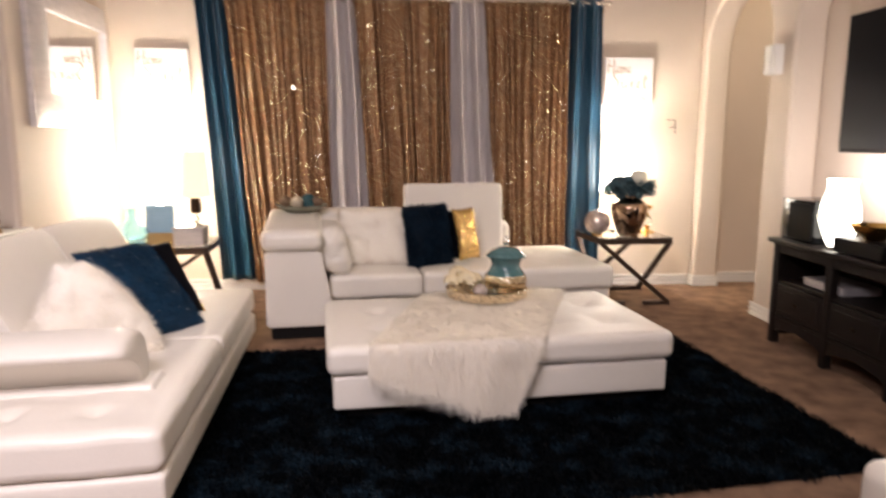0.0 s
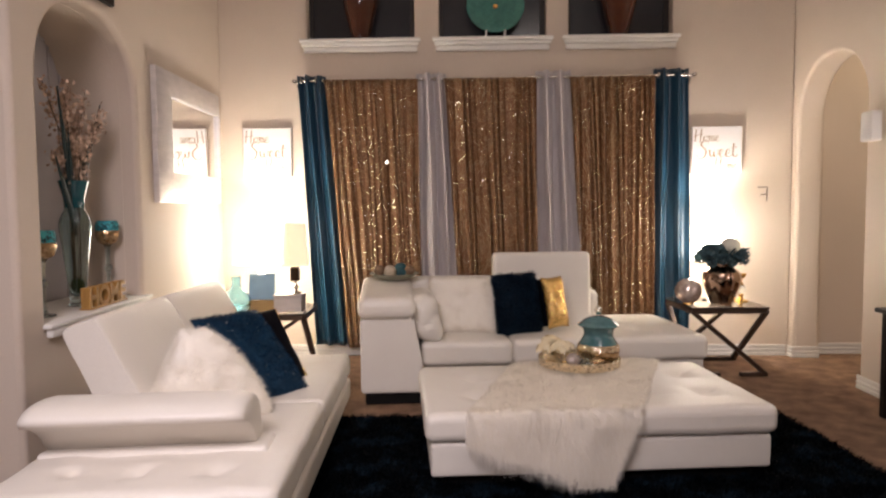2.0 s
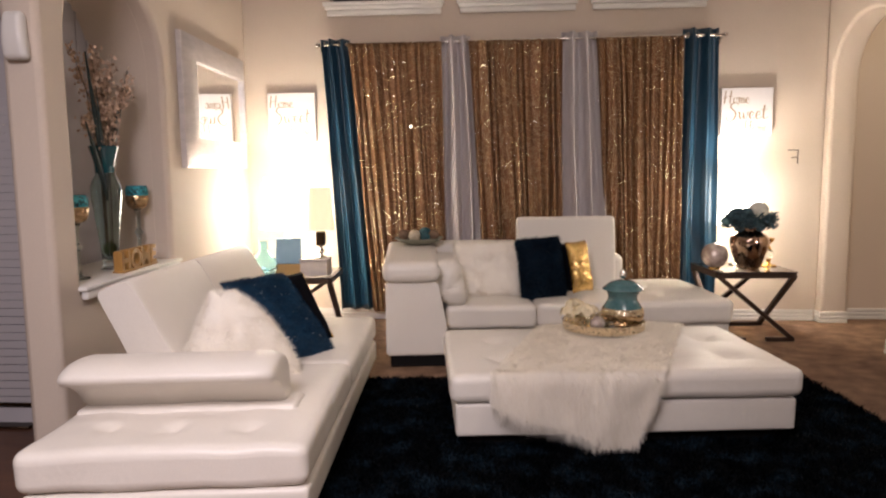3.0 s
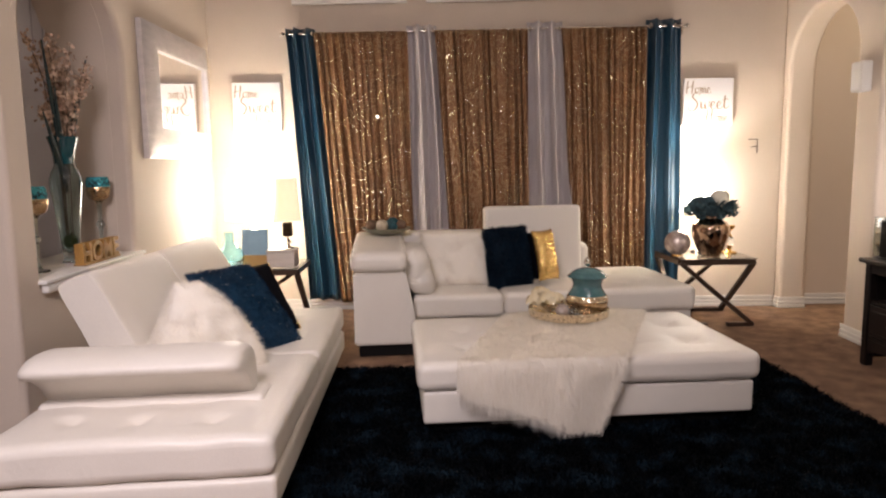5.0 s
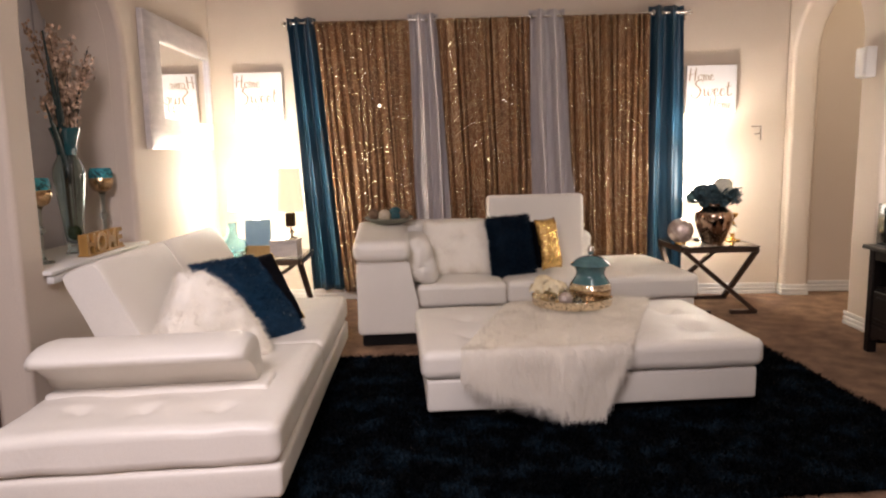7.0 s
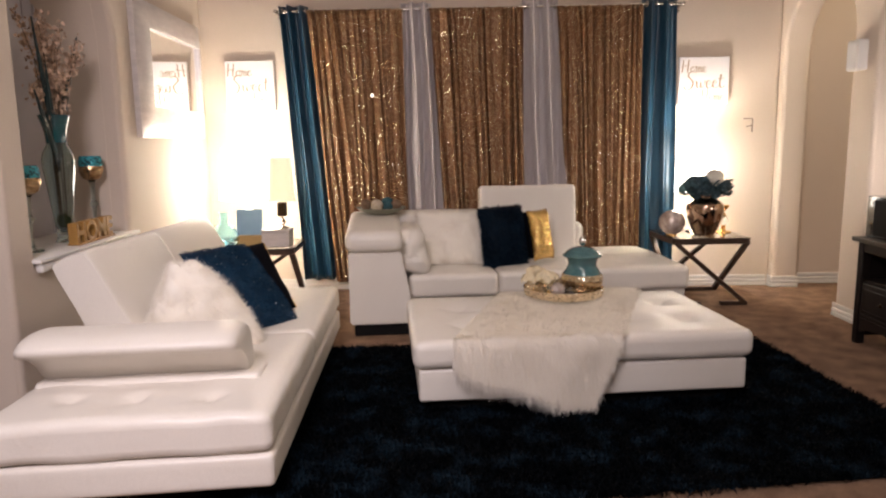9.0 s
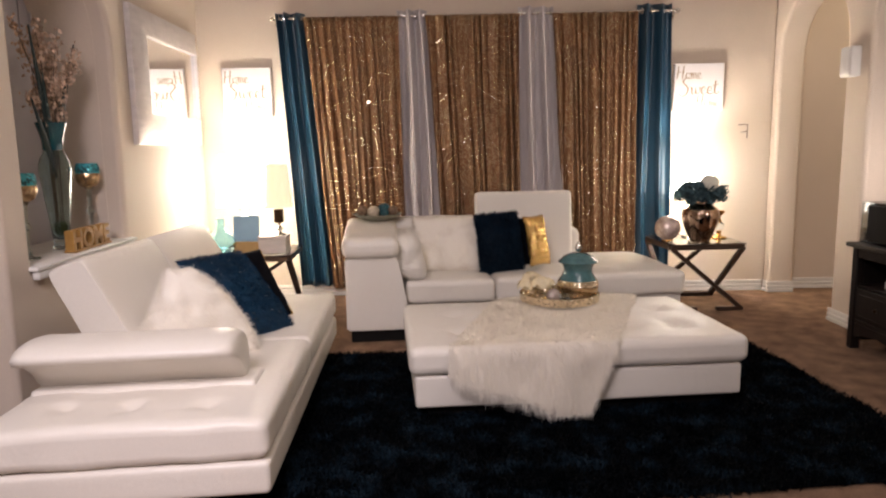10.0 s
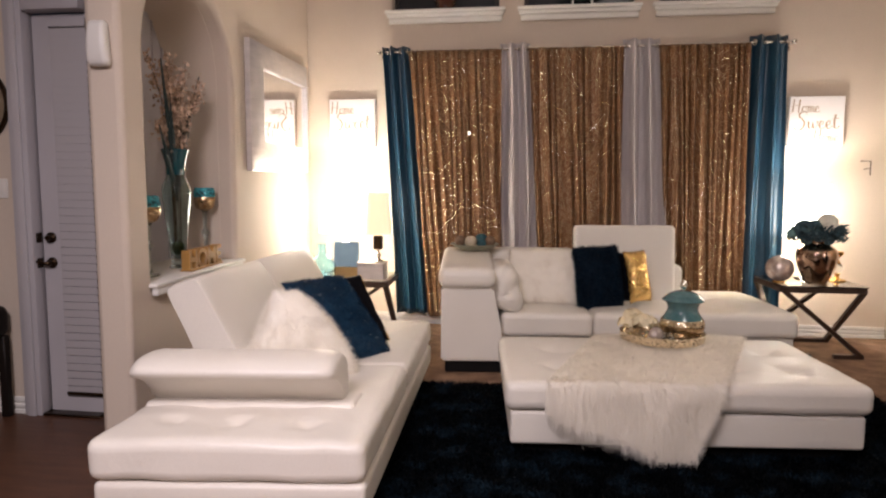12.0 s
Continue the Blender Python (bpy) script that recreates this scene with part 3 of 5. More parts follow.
for z, lever in ((1.11, 0), (0.955, 1)):
    bm = lathe([(0, 0), (0.033, 0), (0.033, 0.012), (0.018, 0.02), (0.016, 0.045), (0.0, 0.047)], 18, None, pose(-3.165, 3.875, z, 90))
    if lever:
        tube([(-3.165, 3.835, z), (-3.18, 3.825, z), (-3.22, 3.822, z + 0.012), (-3.25, 3.825, z + 0.004)], 0.012, 8, bm, 0.7)
    part("door_handle" if lever else "deadbolt", bm, BRONZE, door, "dark bronze lever" if lever else "dark bronze deadbolt")
    part("strike_plate", box(-3.245, -3.228, 3.83, 3.874, z - 0.03, z + 0.03, 0.003, 1), BRONZE, door)

# ---- window wall: rod and curtains ----
rod = thing("curtain_rod", "polished nickel curtain rod with ball finials", "curtain rod")
part("rod", tube([(-1.80, 6.84, 2.715), (2.03, 6.84, 2.728)], 0.012, 12), CHROME, rod)
for x, z in ((-1.81, 2.715), (2.045, 2.728)):
    part("finial", ball((x, 6.83, z), 0.024), CHROME, rod)
for x in (-1.79, 0.1, 2.02):
    bm = tube([(x, 6.93, 2.70), (x, 6.86, 2.70), (x, 6.83, 2.705)], 0.007, 8)
    box(x - 0.015, x + 0.015, 6.918, 6.929, 2.66, 2.73, 0.003, 1, bm)
    part("bracket", bm, CHROME, rod)


def curtain(name, label, top, low, z1, z0, y, folds, deep, mat, group, phase=0.0, seed=0, cols=150, rows=46, header=0.8, loose=0.5, gather=0.0, ridge=False):
    """A hanging cloth: pleats that start even at the top and wander and open towards the hem."""
    bm = bmesh.new()
    g = []
    for j in range(rows + 1):
        v = j / rows
        z = z1 + (z0 - z1) * v
        line = []
        for i in range(cols + 1):
            u = i / cols
            wob = noise.noise(Vector((u * folds * 0.6 + seed, v * 1.6, seed * 3.1))) * loose * (0.5 + 0.5 * v)
            wob += gather * noise.noise(Vector((u * 5.0, seed * 7.3, v * 0.25)))
            ph = 2 * math.pi * (folds * u + wob) + phase
            d = deep * (0.75 + (0.5 + 0.6 * gather) * noise.noise(Vector((u * folds * 0.7, seed, v * 0.6)))) * (header + (1.15 - header) * v)
            a = top[0] + (top[1] - top[0]) * u
            b = low[0] + (low[1] - low[0]) * u
            x = a + (b - a) * v ** 0.85 + d * 0.35 * math.cos(ph * 1.0 + 0.6) * v
            wave = 2 * abs(math.sin(ph / 2)) ** 1.15 - 1 if ridge else math.sin(ph)
            yy = y + d * wave + 0.3 * d * math.sin(2.3 * ph + seed) * (v + gather * (1 - v)) + 0.2 * gather * d * math.sin(4.1 * ph + 2 * seed)
            line.append(bm.verts.new((x, yy, z - (0.003 * math.sin(1.7 * ph) if j == 0 else 0))))
        g.append(line)
    for a, b in zip(g, g[1:]):
        for i in range(cols):
            bm.faces.new((a[i], a[i + 1], b[i + 1], b[i]))
    c = thing(name, label, "curtain", None, group)
    ob = part("cloth", bm, mat, c, sharp=180)
    so = ob.modifiers.new("cloth_thickness", "SOLIDIFY")
    so.thickness = 0.003
    return c


gold_label = "bronze gold sequin curtain, gathered on the rod"
curtain("sequin_curtain", gold_label, (-1.515, -0.605), (-1.315, -0.575), 2.722, 0.10, 6.81, 12.5, 0.021, GOLDCLOTH, "sequin curtains", 0.3, 1, 300, 44, loose=0.9, gather=1.0)
curtain("sequin_curtain", gold_label, (-0.35, 0.54), (-0.205, 0.56), 2.722, 0.10, 6.81, 11.5, 0.021, GOLDCLOTH, "sequin curtains", 1.1, 2, 300, 44, loose=0.9, gather=1.0)
curtain("sequin_curtain", gold_label, (0.855, 1.67), (0.99, 1.67), 2.722, 0.10, 6.81, 11.5, 0.021, GOLDCLOTH, "sequin curtains", 2.0, 3, 300, 44, loose=0.9, gather=1.0)
left_teal = curtain("teal_curtain", "teal blue satin eyelet curtain hanging to the floor", (-1.775, -1.505), (-1.64, -1.30), 2.765, 0.12, 6.828, 2.6, 0.050, TEAL, "teal curtains", 0.2, 5, 120, 40, header=1.2, loose=0.35, ridge=True)
right_teal = curtain("teal_curtain", "teal blue satin eyelet curtain, hem gathered behind the table", (1.66, 1.99), (1.66, 2.02), 2.79, 0.06, 6.828, 2.4, 0.050, TEAL, "teal curtains", 2.2, 6, 120, 40, header=1.2, loose=0.35, ridge=True)
left_silver = curtain("silver_curtain", "silver grey satin eyelet curtain", (-0.62, -0.335), (-0.58, -0.19), 2.775, 0.12, 6.828, 2.5, 0.050, SILVER, "silver curtains", 1.2, 7, 120, 40, header=1.2, loose=0.4, ridge=True)
right_silver = curtain("silver_curtain", "silver grey satin eyelet curtain", (0.53, 0.865), (0.55, 1.0), 2.785, 0.12, 6.828, 2.5, 0.050, SILVER, "silver curtains", 1.8, 8, 120, 40, header=1.2, loose=0.4, ridge=True)
for c, x0, x1, z in ((left_teal, -1.75, -1.53, 2.716), (right_teal, 1.70, 1.96, 2.727), (left_silver, -0.6, -0.36, 2.72), (right_silver, 0.56, 0.84, 2.723)):
    for k in range(4):
        x = x0 + (x1 - x0) * k / 3
        bm = bmesh.new()
        for i in range(20):
            for j in range(6):
                a, b = 2 * math.pi * i / 20, 2 * math.pi * j / 6
                bm.verts.new((0.005 * math.sin(b), (0.024 + 0.005 * math.cos(b)) * math.cos(a), (0.024 + 0.005 * math.cos(b)) * math.sin(a)))
        bm.verts.ensure_lookup_table()
        for i in range(20):
            for j in range(6):
                bm.faces.new([bm.verts[(p % 20) * 6 + q % 6] for p, q in ((i, j), (i + 1, j), (i + 1, j + 1), (i, j + 1))])
        part("eyelet", bm, CHROME, c, m=pose(x, 6.83, z, 0, 0, 25))

# ---- sofas ----


def skewed(bm, k=0.07):
    """Ends cut a little off square."""
    for v in bm.verts:
        v.co.y += k * v.co.x
    return bm


SOFA = pose(-0.865, 2.63, 0, 0, 0, 3.1)
sofa = thing("sofa", "white leather sofa with flared arm and reclined headrests", "sofa", SOFA)
part("base", skewed(cushion(-1.11, 0.0, 0.01, 2.43, 0.10, 0.245, 0.025, 9, wrinkle=0.002)), LEATHER, sofa)
part("plinth", box(-1.02, -0.12, 0.12, 2.24, 0.0, 0.105, 0.01, 1), DARKFOOT, sofa, "black recessed plinth")
near_tufts = [(x, y, 0.026, 0.045) for x, y in ((-0.866, 0.24), (-0.592, 0.22), (-0.286, 0.21))]
part("seat", skewed(cushion(-1.13, 0.0, 0.0, 1.20, 0.25, 0.425, 0.045, 52, 0.012, near_tufts, 0.010, 1)), LEATHER, sofa, "padded white leather seat with buttons")
part("seat", skewed(cushion(-1.13, 0.0, 1.20, 2.44, 0.25, 0.425, 0.045, 30, 0.012, [(-0.25, 1.62, 0.024, 0.05), (-0.25, 2.05, 0.024, 0.05), (-0.6, 2.05, 0.024, 0.05)], 0.014, 2)), LEATHER, sofa)


def roll_along_x(profile, x0, x1, n=10, soft=0.9):
    """Upholstered bar of one cross-section, its ends drawn in."""
    bm = bmesh.new()
    cy, cz = sum(p[0] for p in profile) / len(profile), sum(p[1] for p in profile) / len(profile)
    rings = []
    xs = [0.0, 0.012, 0.035, 0.07, *[0.07 + 0.86 * k / n for k in range(1, n)], 0.93, 0.965, 0.988, 1.0]
    for s in xs:
        e = min(s, 1 - s)
        k = soft + (1 - soft) * min(1, e / 0.07) ** 0.45
        rings.append([bm.verts.new((x0 + (x1 - x0) * s, cy + (y - cy) * k + 0.003 * noise.noise(Vector((s * 9, y * 5, z * 5))), cz + (z - cz) * k)) for y, z in profile])
    for a, b in zip(rings, rings[1:]):
        for k in range(len(profile)):
            bm.faces.new((a[k], a[(k + 1) % len(profile)], b[(k + 1) % len(profile)], b[k]))
    bm.faces.new(rings[0])
    bm.faces.new(rings[-1][::-1])
    return bm


def rounded(points, steps=5):
    out = []
    n = len(points)
    for k in range(n):
        a, b, c, d = (points[(k + o) % n] for o in (-1, 0, 1, 2))
        for q in range(steps):
            s = q / steps
            out.append(tuple(0.5 * (2 * b[i] + (c[i] - a[i]) * s + (2 * a[i] - 5 * b[i] + 4 * c[i] - d[i]) * s * s + (3 * b[i] - a[i] - 3 * c[i] + d[i]) * s**3) for i in (0, 1)))
    return out


arm = rounded([(0.50, 0.425), (0.44, 0.50), (0.34, 0.575), (0.255, 0.61), (0.245, 0.65), (0.32, 0.685), (0.46, 0.69), (0.57, 0.64), (0.61, 0.52), (0.61, 0.425)])
part("armrest", skewed(roll_along_x(arm, -1.09, -0.19, 10, 0.74)), LEATHER, sofa, "flared adjustable armrest")
part("armrest_foot", skewed(cushion(-1.10, -0.13, 0.41, 0.62, 0.400, 0.452, 0.025, 12, 0.0, (), 0.004, 21)), LEATHER, sofa)
INV = SOFA.inverted()
back = rounded([(-1.62, 0.44), (-1.72, 0.62), (-1.83, 0.82), (-1.91, 0.955), (-1.965, 0.965), (-2.075, 0.92), (-2.08, 0.87), (-2.0, 0.70), (-1.93, 0.55), (-1.88, 0.44)], 4)
turn = Matrix(((0, 1, 0, 0), (1, 0, 0, 0), (0, 0, 1, 0), (0, 0, 0, 1)))
for y0, y1 in ((3.31, 4.115), (4.125, 4.97)):
    bm = roll_along_x(back, y0, y1, 8, 0.95)
    bm.transform(turn)
    part("headrest", bm, LEATHER, sofa, "reclined padded headrest", m=INV)

LOVE = pose(-0.93, 5.12, 0, 0, 0, 6)
love = thing("sectional_sofa", "white leather sectional with chaise before the curtains", "sofa", LOVE)
part("plinth", box(0.03, 2.5, 0.05, 1.0, 0.0, 0.10, 0.01, 1), DARKFOOT, love, "black recessed plinth")
part("base", cushion(0.40, 2.74, 0.24, 1.25, 0.10, 0.26, 0.02, 9), LEATHER, love)
bm = panel([(0.0, 0.10), (0.46, 0.10), (0.46, 0.33), (0.395, 0.66), (0.0, 0.66)], [], 0.0, 1.02)
bmesh.ops.bevel(bm, geom=bm.edges[:], offset=0.014, segments=2, affect="EDGES")
part("arm_panel", bm, LEATHER, love, sharp=60)
bm = cushion(-0.02, 0.41, -0.05, 1.05, 0.662, 0.818, 0.062, 17, 0.008, (), 0.005, 3)
for v in bm.verts:
    f = max(0.0, min(1.0, (v.co.y + 0.05) / 1.1))
    if v.co.z > 0.72:
        v.co.z += 0.055 * f - 0.010 * math.exp(-((v.co.y - 0.16) / 0.05) ** 2)
part("arm_head", bm, LEATHER, love, "rolled padded arm head")
bm = cushion(0.345, 0.595, 0.14, 0.80, 0.43, 0.81, 0.115, 34, 0.0, (), 0.010, 4)
for v in bm.verts:
    way = math.atan2(v.co.z - 0.50, v.co.x - 0.34)
    reach = math.hypot(v.co.z - 0.50, v.co.x - 0.34)
    lean = 0.075 * max(0, 0.66 - v.co.z) / 0.23
    v.co.x += lean
    if v.co.y < 0.30:
        v.co.y += 0.022 * (1 - abs(math.sin(5.5 * way)) ** 0.5) * min(1, reach / 0.12)
part("side_pad", bm, LEATHER, love, "pleated round pad inside the arm")
part("seat", cushion(0.455, 1.175, 0.17, 0.95, 0.25, 0.44, 0.045, 13, 0.012, (), 0.005, 5), LEATHER, love)
part("seat", cushion(1.18, 1.95, 0.19, 0.95, 0.25, 0.44, 0.045, 13, 0.012, (), 0.005, 6), LEATHER, love)
chaise_tufts = [(2.30, 0.50, 0.030, 0.085), (2.30, 0.95, 0.030, 0.085), (2.58, 0.72, 0.022, 0.07)]
part("chaise", cushion(1.955, 2.76, 0.19, 1.36, 0.25, 0.445, 0.05, 48, 0.018, chaise_tufts, 0.006, 7), LEATHER, love, "buttoned chaise pad")
part("backrest", cushion(0.24, 1.14, 0.86, 1.10, 0.30, 0.872, 0.06, 11, 0, (), 0.006, 8), LEATHER, love)
part("backrest", cushion(1.14, 2.07, 0.88, 1.12, 0.30, 0.74, 0.06, 11, 0, (), 0.006, 9), LEATHER, love)
bm = cushion(1.12, 1.99, -0.07, 0.07, -0.40, 0.28, 0.04, 11, 0, (), 0.004, 10)
part("headrest", bm, LEATHER, love, "raised padded headrest", m=pose(0, 0.93, 0.80, -6))

OTTO = pose(-0.33, 3.57, 0, 0, 0, 5.7)
otto = thing("ottoman", "long white leather ottoman with a buttoned top", "ottoman", OTTO)
part("plinth", box(0.07, 1.75, 0.07, 0.95, 0.0, 0.09, 0.008, 1), DARKFOOT, otto, "black recessed plinth")
part("base", cushion(0.0, 1.82, 0.0, 1.02, 0.09, 0.268, 0.018, 9, wrinkle=0.002), LEATHER, otto)
tufts = [(x, y, 0.032, 0.085) for x in (0.3, 0.75, 1.2, 1.58) for y in (0.28, 0.68)]
part("top_cushion", cushion(-0.03, 1.85, -0.03, 1.05, 0.275, 0.432, 0.05, 80, 0.016, tufts, 0.004, 11), LEATHER, otto, "buttoned cushion top")

bench = thing("bench", "white leather bench near the rug's corner", "bench", pose(1.52, 1.62, 0, 0, 0, 3))
part("seat", cushion(0, 0.7, 0, 0.62, 0.22, 0.44, 0.06, 11, 0.01), LEATHER, bench)
part("base", box(0.03, 0.67, 0.03, 0.59, 0.06, 0.22, 0.015, 2), LEATHER, bench)
part("plinth", box(0.06, 0.64, 0.06, 0.56, 0.0, 0.06), DARKFOOT, bench)

# ---- rug and throw ----
rug = thing("shag_rug", "dark navy shag rug under the ottoman", "rug", pose(-1.18, 2.56, 0, 0, 0, 4.6))


def rug_edge(bm):
    """The near edge runs a little askew."""
    for v in bm.verts:
        v.co.y += 0.062 * max(0.0, v.co.x - 1.74) * (1 - v.co.y / 2.22)
    return bm


part("backing", rug_edge(box(0, 3.42, 0, 2.22, 0.002, 0.014, 0.004, 1)), RUGBASE, rug)
bm = bmesh.new()
bmesh.ops.create_grid(bm, x_segments=60, y_segments=40, size=0.5, matrix=Matrix.Translation((1.71, 1.11, 0.014)) @ Matrix.Diagonal((3.41, 2.21, 1, 1)))
rug_edge(bm)
hairs("shag", bm, 130000, 0.055, 0.0030, SHAG, rug, "navy shag pile", fall=0.55, spread=0.75, seed=3)
bm.free()

throw = thing("fur_throw", "white faux fur throw draped over the ottoman", "throw", OTTO)


def throw_surface(n=60, lift=0.0):
    bm = bmesh.new()
    g = []
    for i in range(n + 1):
        a = i / n
        back, front = 0.60 + 0.98 * a, 0.18 + 0.93 * a
        hang = 0.12 + 0.30 * min(1, a / 0.9) ** 0.85 + 0.012 * math.sin(a * 9)
        flat = 1.03 + 0.04 * math.sin(a * 5 + 1)
        col = []
        for j in range(n + 9):
            d = (flat + hang + 0.06) * j / (n + 8)
            s = min(d, flat)
            x = back + (front - back) * s / flat
            y = 1.02 - s
            z = 0.448 + 0.008 * noise.noise(Vector((x * 5, y * 5, 1)))
            if d > flat:
                h = d - flat
                th = min(h / 0.06, math.pi / 2)
                y = -0.035 - 0.035 * math.sin(th) - 0.012 * math.sin(a * 12) * min(1, h * 6)
                z = 0.448 - 0.035 * (1 - math.cos(th)) - max(0, h - 0.06)
                x -= (0.04 + 0.36 * a * a) * h
            edge = min(1, min(a, 1 - a) * 8)
            col.append(bm.verts.new((x, y, z - 0.010 * (1 - edge) * (d < flat) + lift)))
        g.append(col)
    for a, b in zip(g, g[1:]):
        for j in range(len(a) - 1):
            bm.faces.new((a[j], a[j + 1], b[j + 1], b[j]))
    bm.normal_update()
    return bm


bm = throw_surface()


def combed_over(nor):
    """Lies forward on the top and hangs down at the front."""
    up = np.clip(nor[:, 2], 0, 1)
    return 2.0 * np.stack([0 * up, -up, up - 1], 1)


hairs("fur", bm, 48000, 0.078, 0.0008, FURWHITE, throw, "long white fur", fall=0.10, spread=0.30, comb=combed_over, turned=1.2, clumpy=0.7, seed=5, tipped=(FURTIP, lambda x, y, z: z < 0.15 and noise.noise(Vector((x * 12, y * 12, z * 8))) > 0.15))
for v in bm.verts:
    v.co += v.normal * (0.005 + 0.006 * noise.noise(v.co * 7.0))
skin = part("hide", bm, FURSKIN, throw, sharp=180)
backing = skin.modifiers.new("hide_thickness", "SOLIDIFY")
backing.thickness, backing.offset = 0.008, 0.0


# ---- pillows ----
def fur_pillow(label, m, w, h, t, mat, count, length, width, seed, category="pillow", glitter=0, taper=0.0, shaggy=0.45, clumpy=0.9, tipped=None):
    p = thing("fur_pillow", label, category, m, "throw pillows")
    bm = pillow_mesh(w, h, t, 26, 0.03, seed, 0.012, taper)
    hairs("fur", bm, count, length, width, mat, p, fall=0.25, spread=shaggy, comb=(0, -0.7, 0), seed=seed, clumpy=clumpy, tipped=tipped)
    if glitter:
        hairs("glitter", bm, glitter, 0.017, 0.0014, GLINT, p, "silver glitter threads", fall=0.1, spread=0.4, seed=seed + 90)
    if mat is FURWHITE:
        bm.normal_update()
        for v in bm.verts:
            v.co += v.normal * (0.010 + 0.012 * noise.noise(v.co * 14.0))
    part("cover", bm, FURSKIN if mat is FURWHITE else mat, p, sharp=180)
    return p


def plain_pillow(name, label, m, w, h, t, front, back_mat, seed):
    p = thing(name, label, "pillow", m, "throw pillows")
    bm = pillow_mesh(w, h, t, 18, 0.05, seed, 0.012)
    for f in bm.faces:
        f.material_index = 0 if f.calc_center_median().z >= 0 else 1
    part("cover", bm, [front, back_mat], p, sharp=180)
    return p


fur_pillow("white shaggy fur pillow slumped on the sofa", axes((-1.505, 3.43, 0.655), (0.76, 0.46, -0.04), (0.20, 0.20, 0.93)), 0.78, 0.47, 0.22, FURWHITE, 26000, 0.040, 0.0008, 11, taper=0.86)
fur_pillow("teal blue fringed pillow with glitter on the sofa", axes((-1.415, 4.05, 0.632), (0.59, 0.80, 0.0), (-0.49, 0.254, 0.46)), 0.45, 0.65, 0.16, FURTEAL, 14000, 0.022, 0.0016, 12, glitter=120)
blackpil = plain_pillow("sequin_pillow", "black pillow with a gold sequin side on the sofa", axes((-1.40, 4.25, 0.635), (0.59, 0.80, 0.0), (-0.34, 0.20, 0.52)), 0.44, 0.50, 0.14, BLACKVELVET, GOLDSEQ, 13)
part("gold_edge", tube([(0.22 * (1 - 0.05 * (1 - v * v)), 0.25 * v, -0.006) for v in (-0.98, -0.6, -0.2, 0.2, 0.6, 0.98)], 0.008, 8), GOLDSEQ, blackpil, "gold sequin edge")
fur_pillow("white fur pillow on the sectional", axes((-0.15, 5.84, 0.66), (1, 0.08, 0), (0, 0.25, 1)), 0.60, 0.46, 0.20, FURWHITE, 18000, 0.040, 0.0009, 14, shaggy=0.7, tipped=(FURCREAM, lambda x, y, z: noise.noise(Vector((x * 11, y * 11, z * 8))) > 0.22))
fur_pillow("dark navy shaggy pillow on the sectional", axes((0.275, 5.80, 0.68), (1, 0.22, 0.05), (-0.06, 0.30, 1)), 0.36, 0.50, 0.20, FURNAVY, 15000, 0.036, 0.0019, 15, shaggy=0.75)
plain_pillow("velvet_pillow", "black velvet pillow behind the gold one", axes((0.46, 5.90, 0.67), (1, 0.15, 0), (0, 0.25, 1)), 0.30, 0.42, 0.14, BLACKVELVET, BLACKVELVET, 16)
plain_pillow("sequin_pillow", "bright gold sequin pillow on the sectional", axes((0.585, 5.77, 0.695), (1, 0.55, 0.05), (0.06, 0.30, 1)), 0.205, 0.43, 0.14, GOLDSEQ, BLACKVELVET, 17)

# ---- tray and jar on the ottoman ----
TRAY_Z = 0.475
tray = thing("tray", "round gold mosaic tray on the fur throw", "tray", pose(0.58, 4.50, TRAY_Z))
part("base", lathe([(0, 0), (0.265, 0), (0.27, 0.008), (0.255, 0.012), (0, 0.012)], 40, None, Matrix.Diagonal((0.93, 0.93, 1, 1))), MIRROR, tray, "mirrored tray bottom")
part("rim", lathe([(0.255, 0.010), (0.262, 0.012), (0.268, 0.05), (0.276, 0.052), (0.282, 0.048), (0.276, 0.0), (0.255, 0.0)], 48, None, Matrix.Diagonal((0.93, 0.93, 1, 1))), GOLDMOSAIC, tray, "gold mirror mosaic rim")
jar = thing("lidded_jar", "teal and bronze lidded glass jar on the tray", "jar", pose(0.695, 4.47, TRAY_Z + 0.014))
part("body", lathe(smooth_profile([(0.0, 0.0), (0.080, 0.0), (0.118, 0.03), (0.134, 0.075), (0.130, 0.108), (0.124, 0.122)]), 36), HAMMERED, jar, "hammered bronze lower body")
part("neck", lathe(smooth_profile([(0.124, 0.122), (0.108, 0.148), (0.094, 0.175), (0.093, 0.198), (0.104, 0.226), (0.114, 0.238)]), 36), TEALGLAZE, jar, "glossy teal neck")
part("mosaic_band", lathe(smooth_profile([(0.133, 0.088), (0.1355, 0.096), (0.1315, 0.112), (0.126, 0.122), (0.120, 0.124), (0.124, 0.090), (0.133, 0.088)], 4), 40), GOLDMOSAIC, jar, "glittering mirror mosaic band")
lid = part("lid", lathe(smooth_profile([(0.100, 0.236), (0.124, 0.238), (0.126, 0.248), (0.108, 0.262), (0.092, 0.278), (0.055, 0.295), (0.02, 0.302), (0.0, 0.303)]), 36), TEALGLAZE, jar, "domed teal lid")
bm = lathe(smooth_profile([(0.016, 0.298), (0.010, 0.307), (0.02, 0.32), (0.024, 0.338), (0.016, 0.355), (0.008, 0.366), (0.0, 0.37)]), 16)
part("knob", bm, CHROME, lid, "silver drop knob")


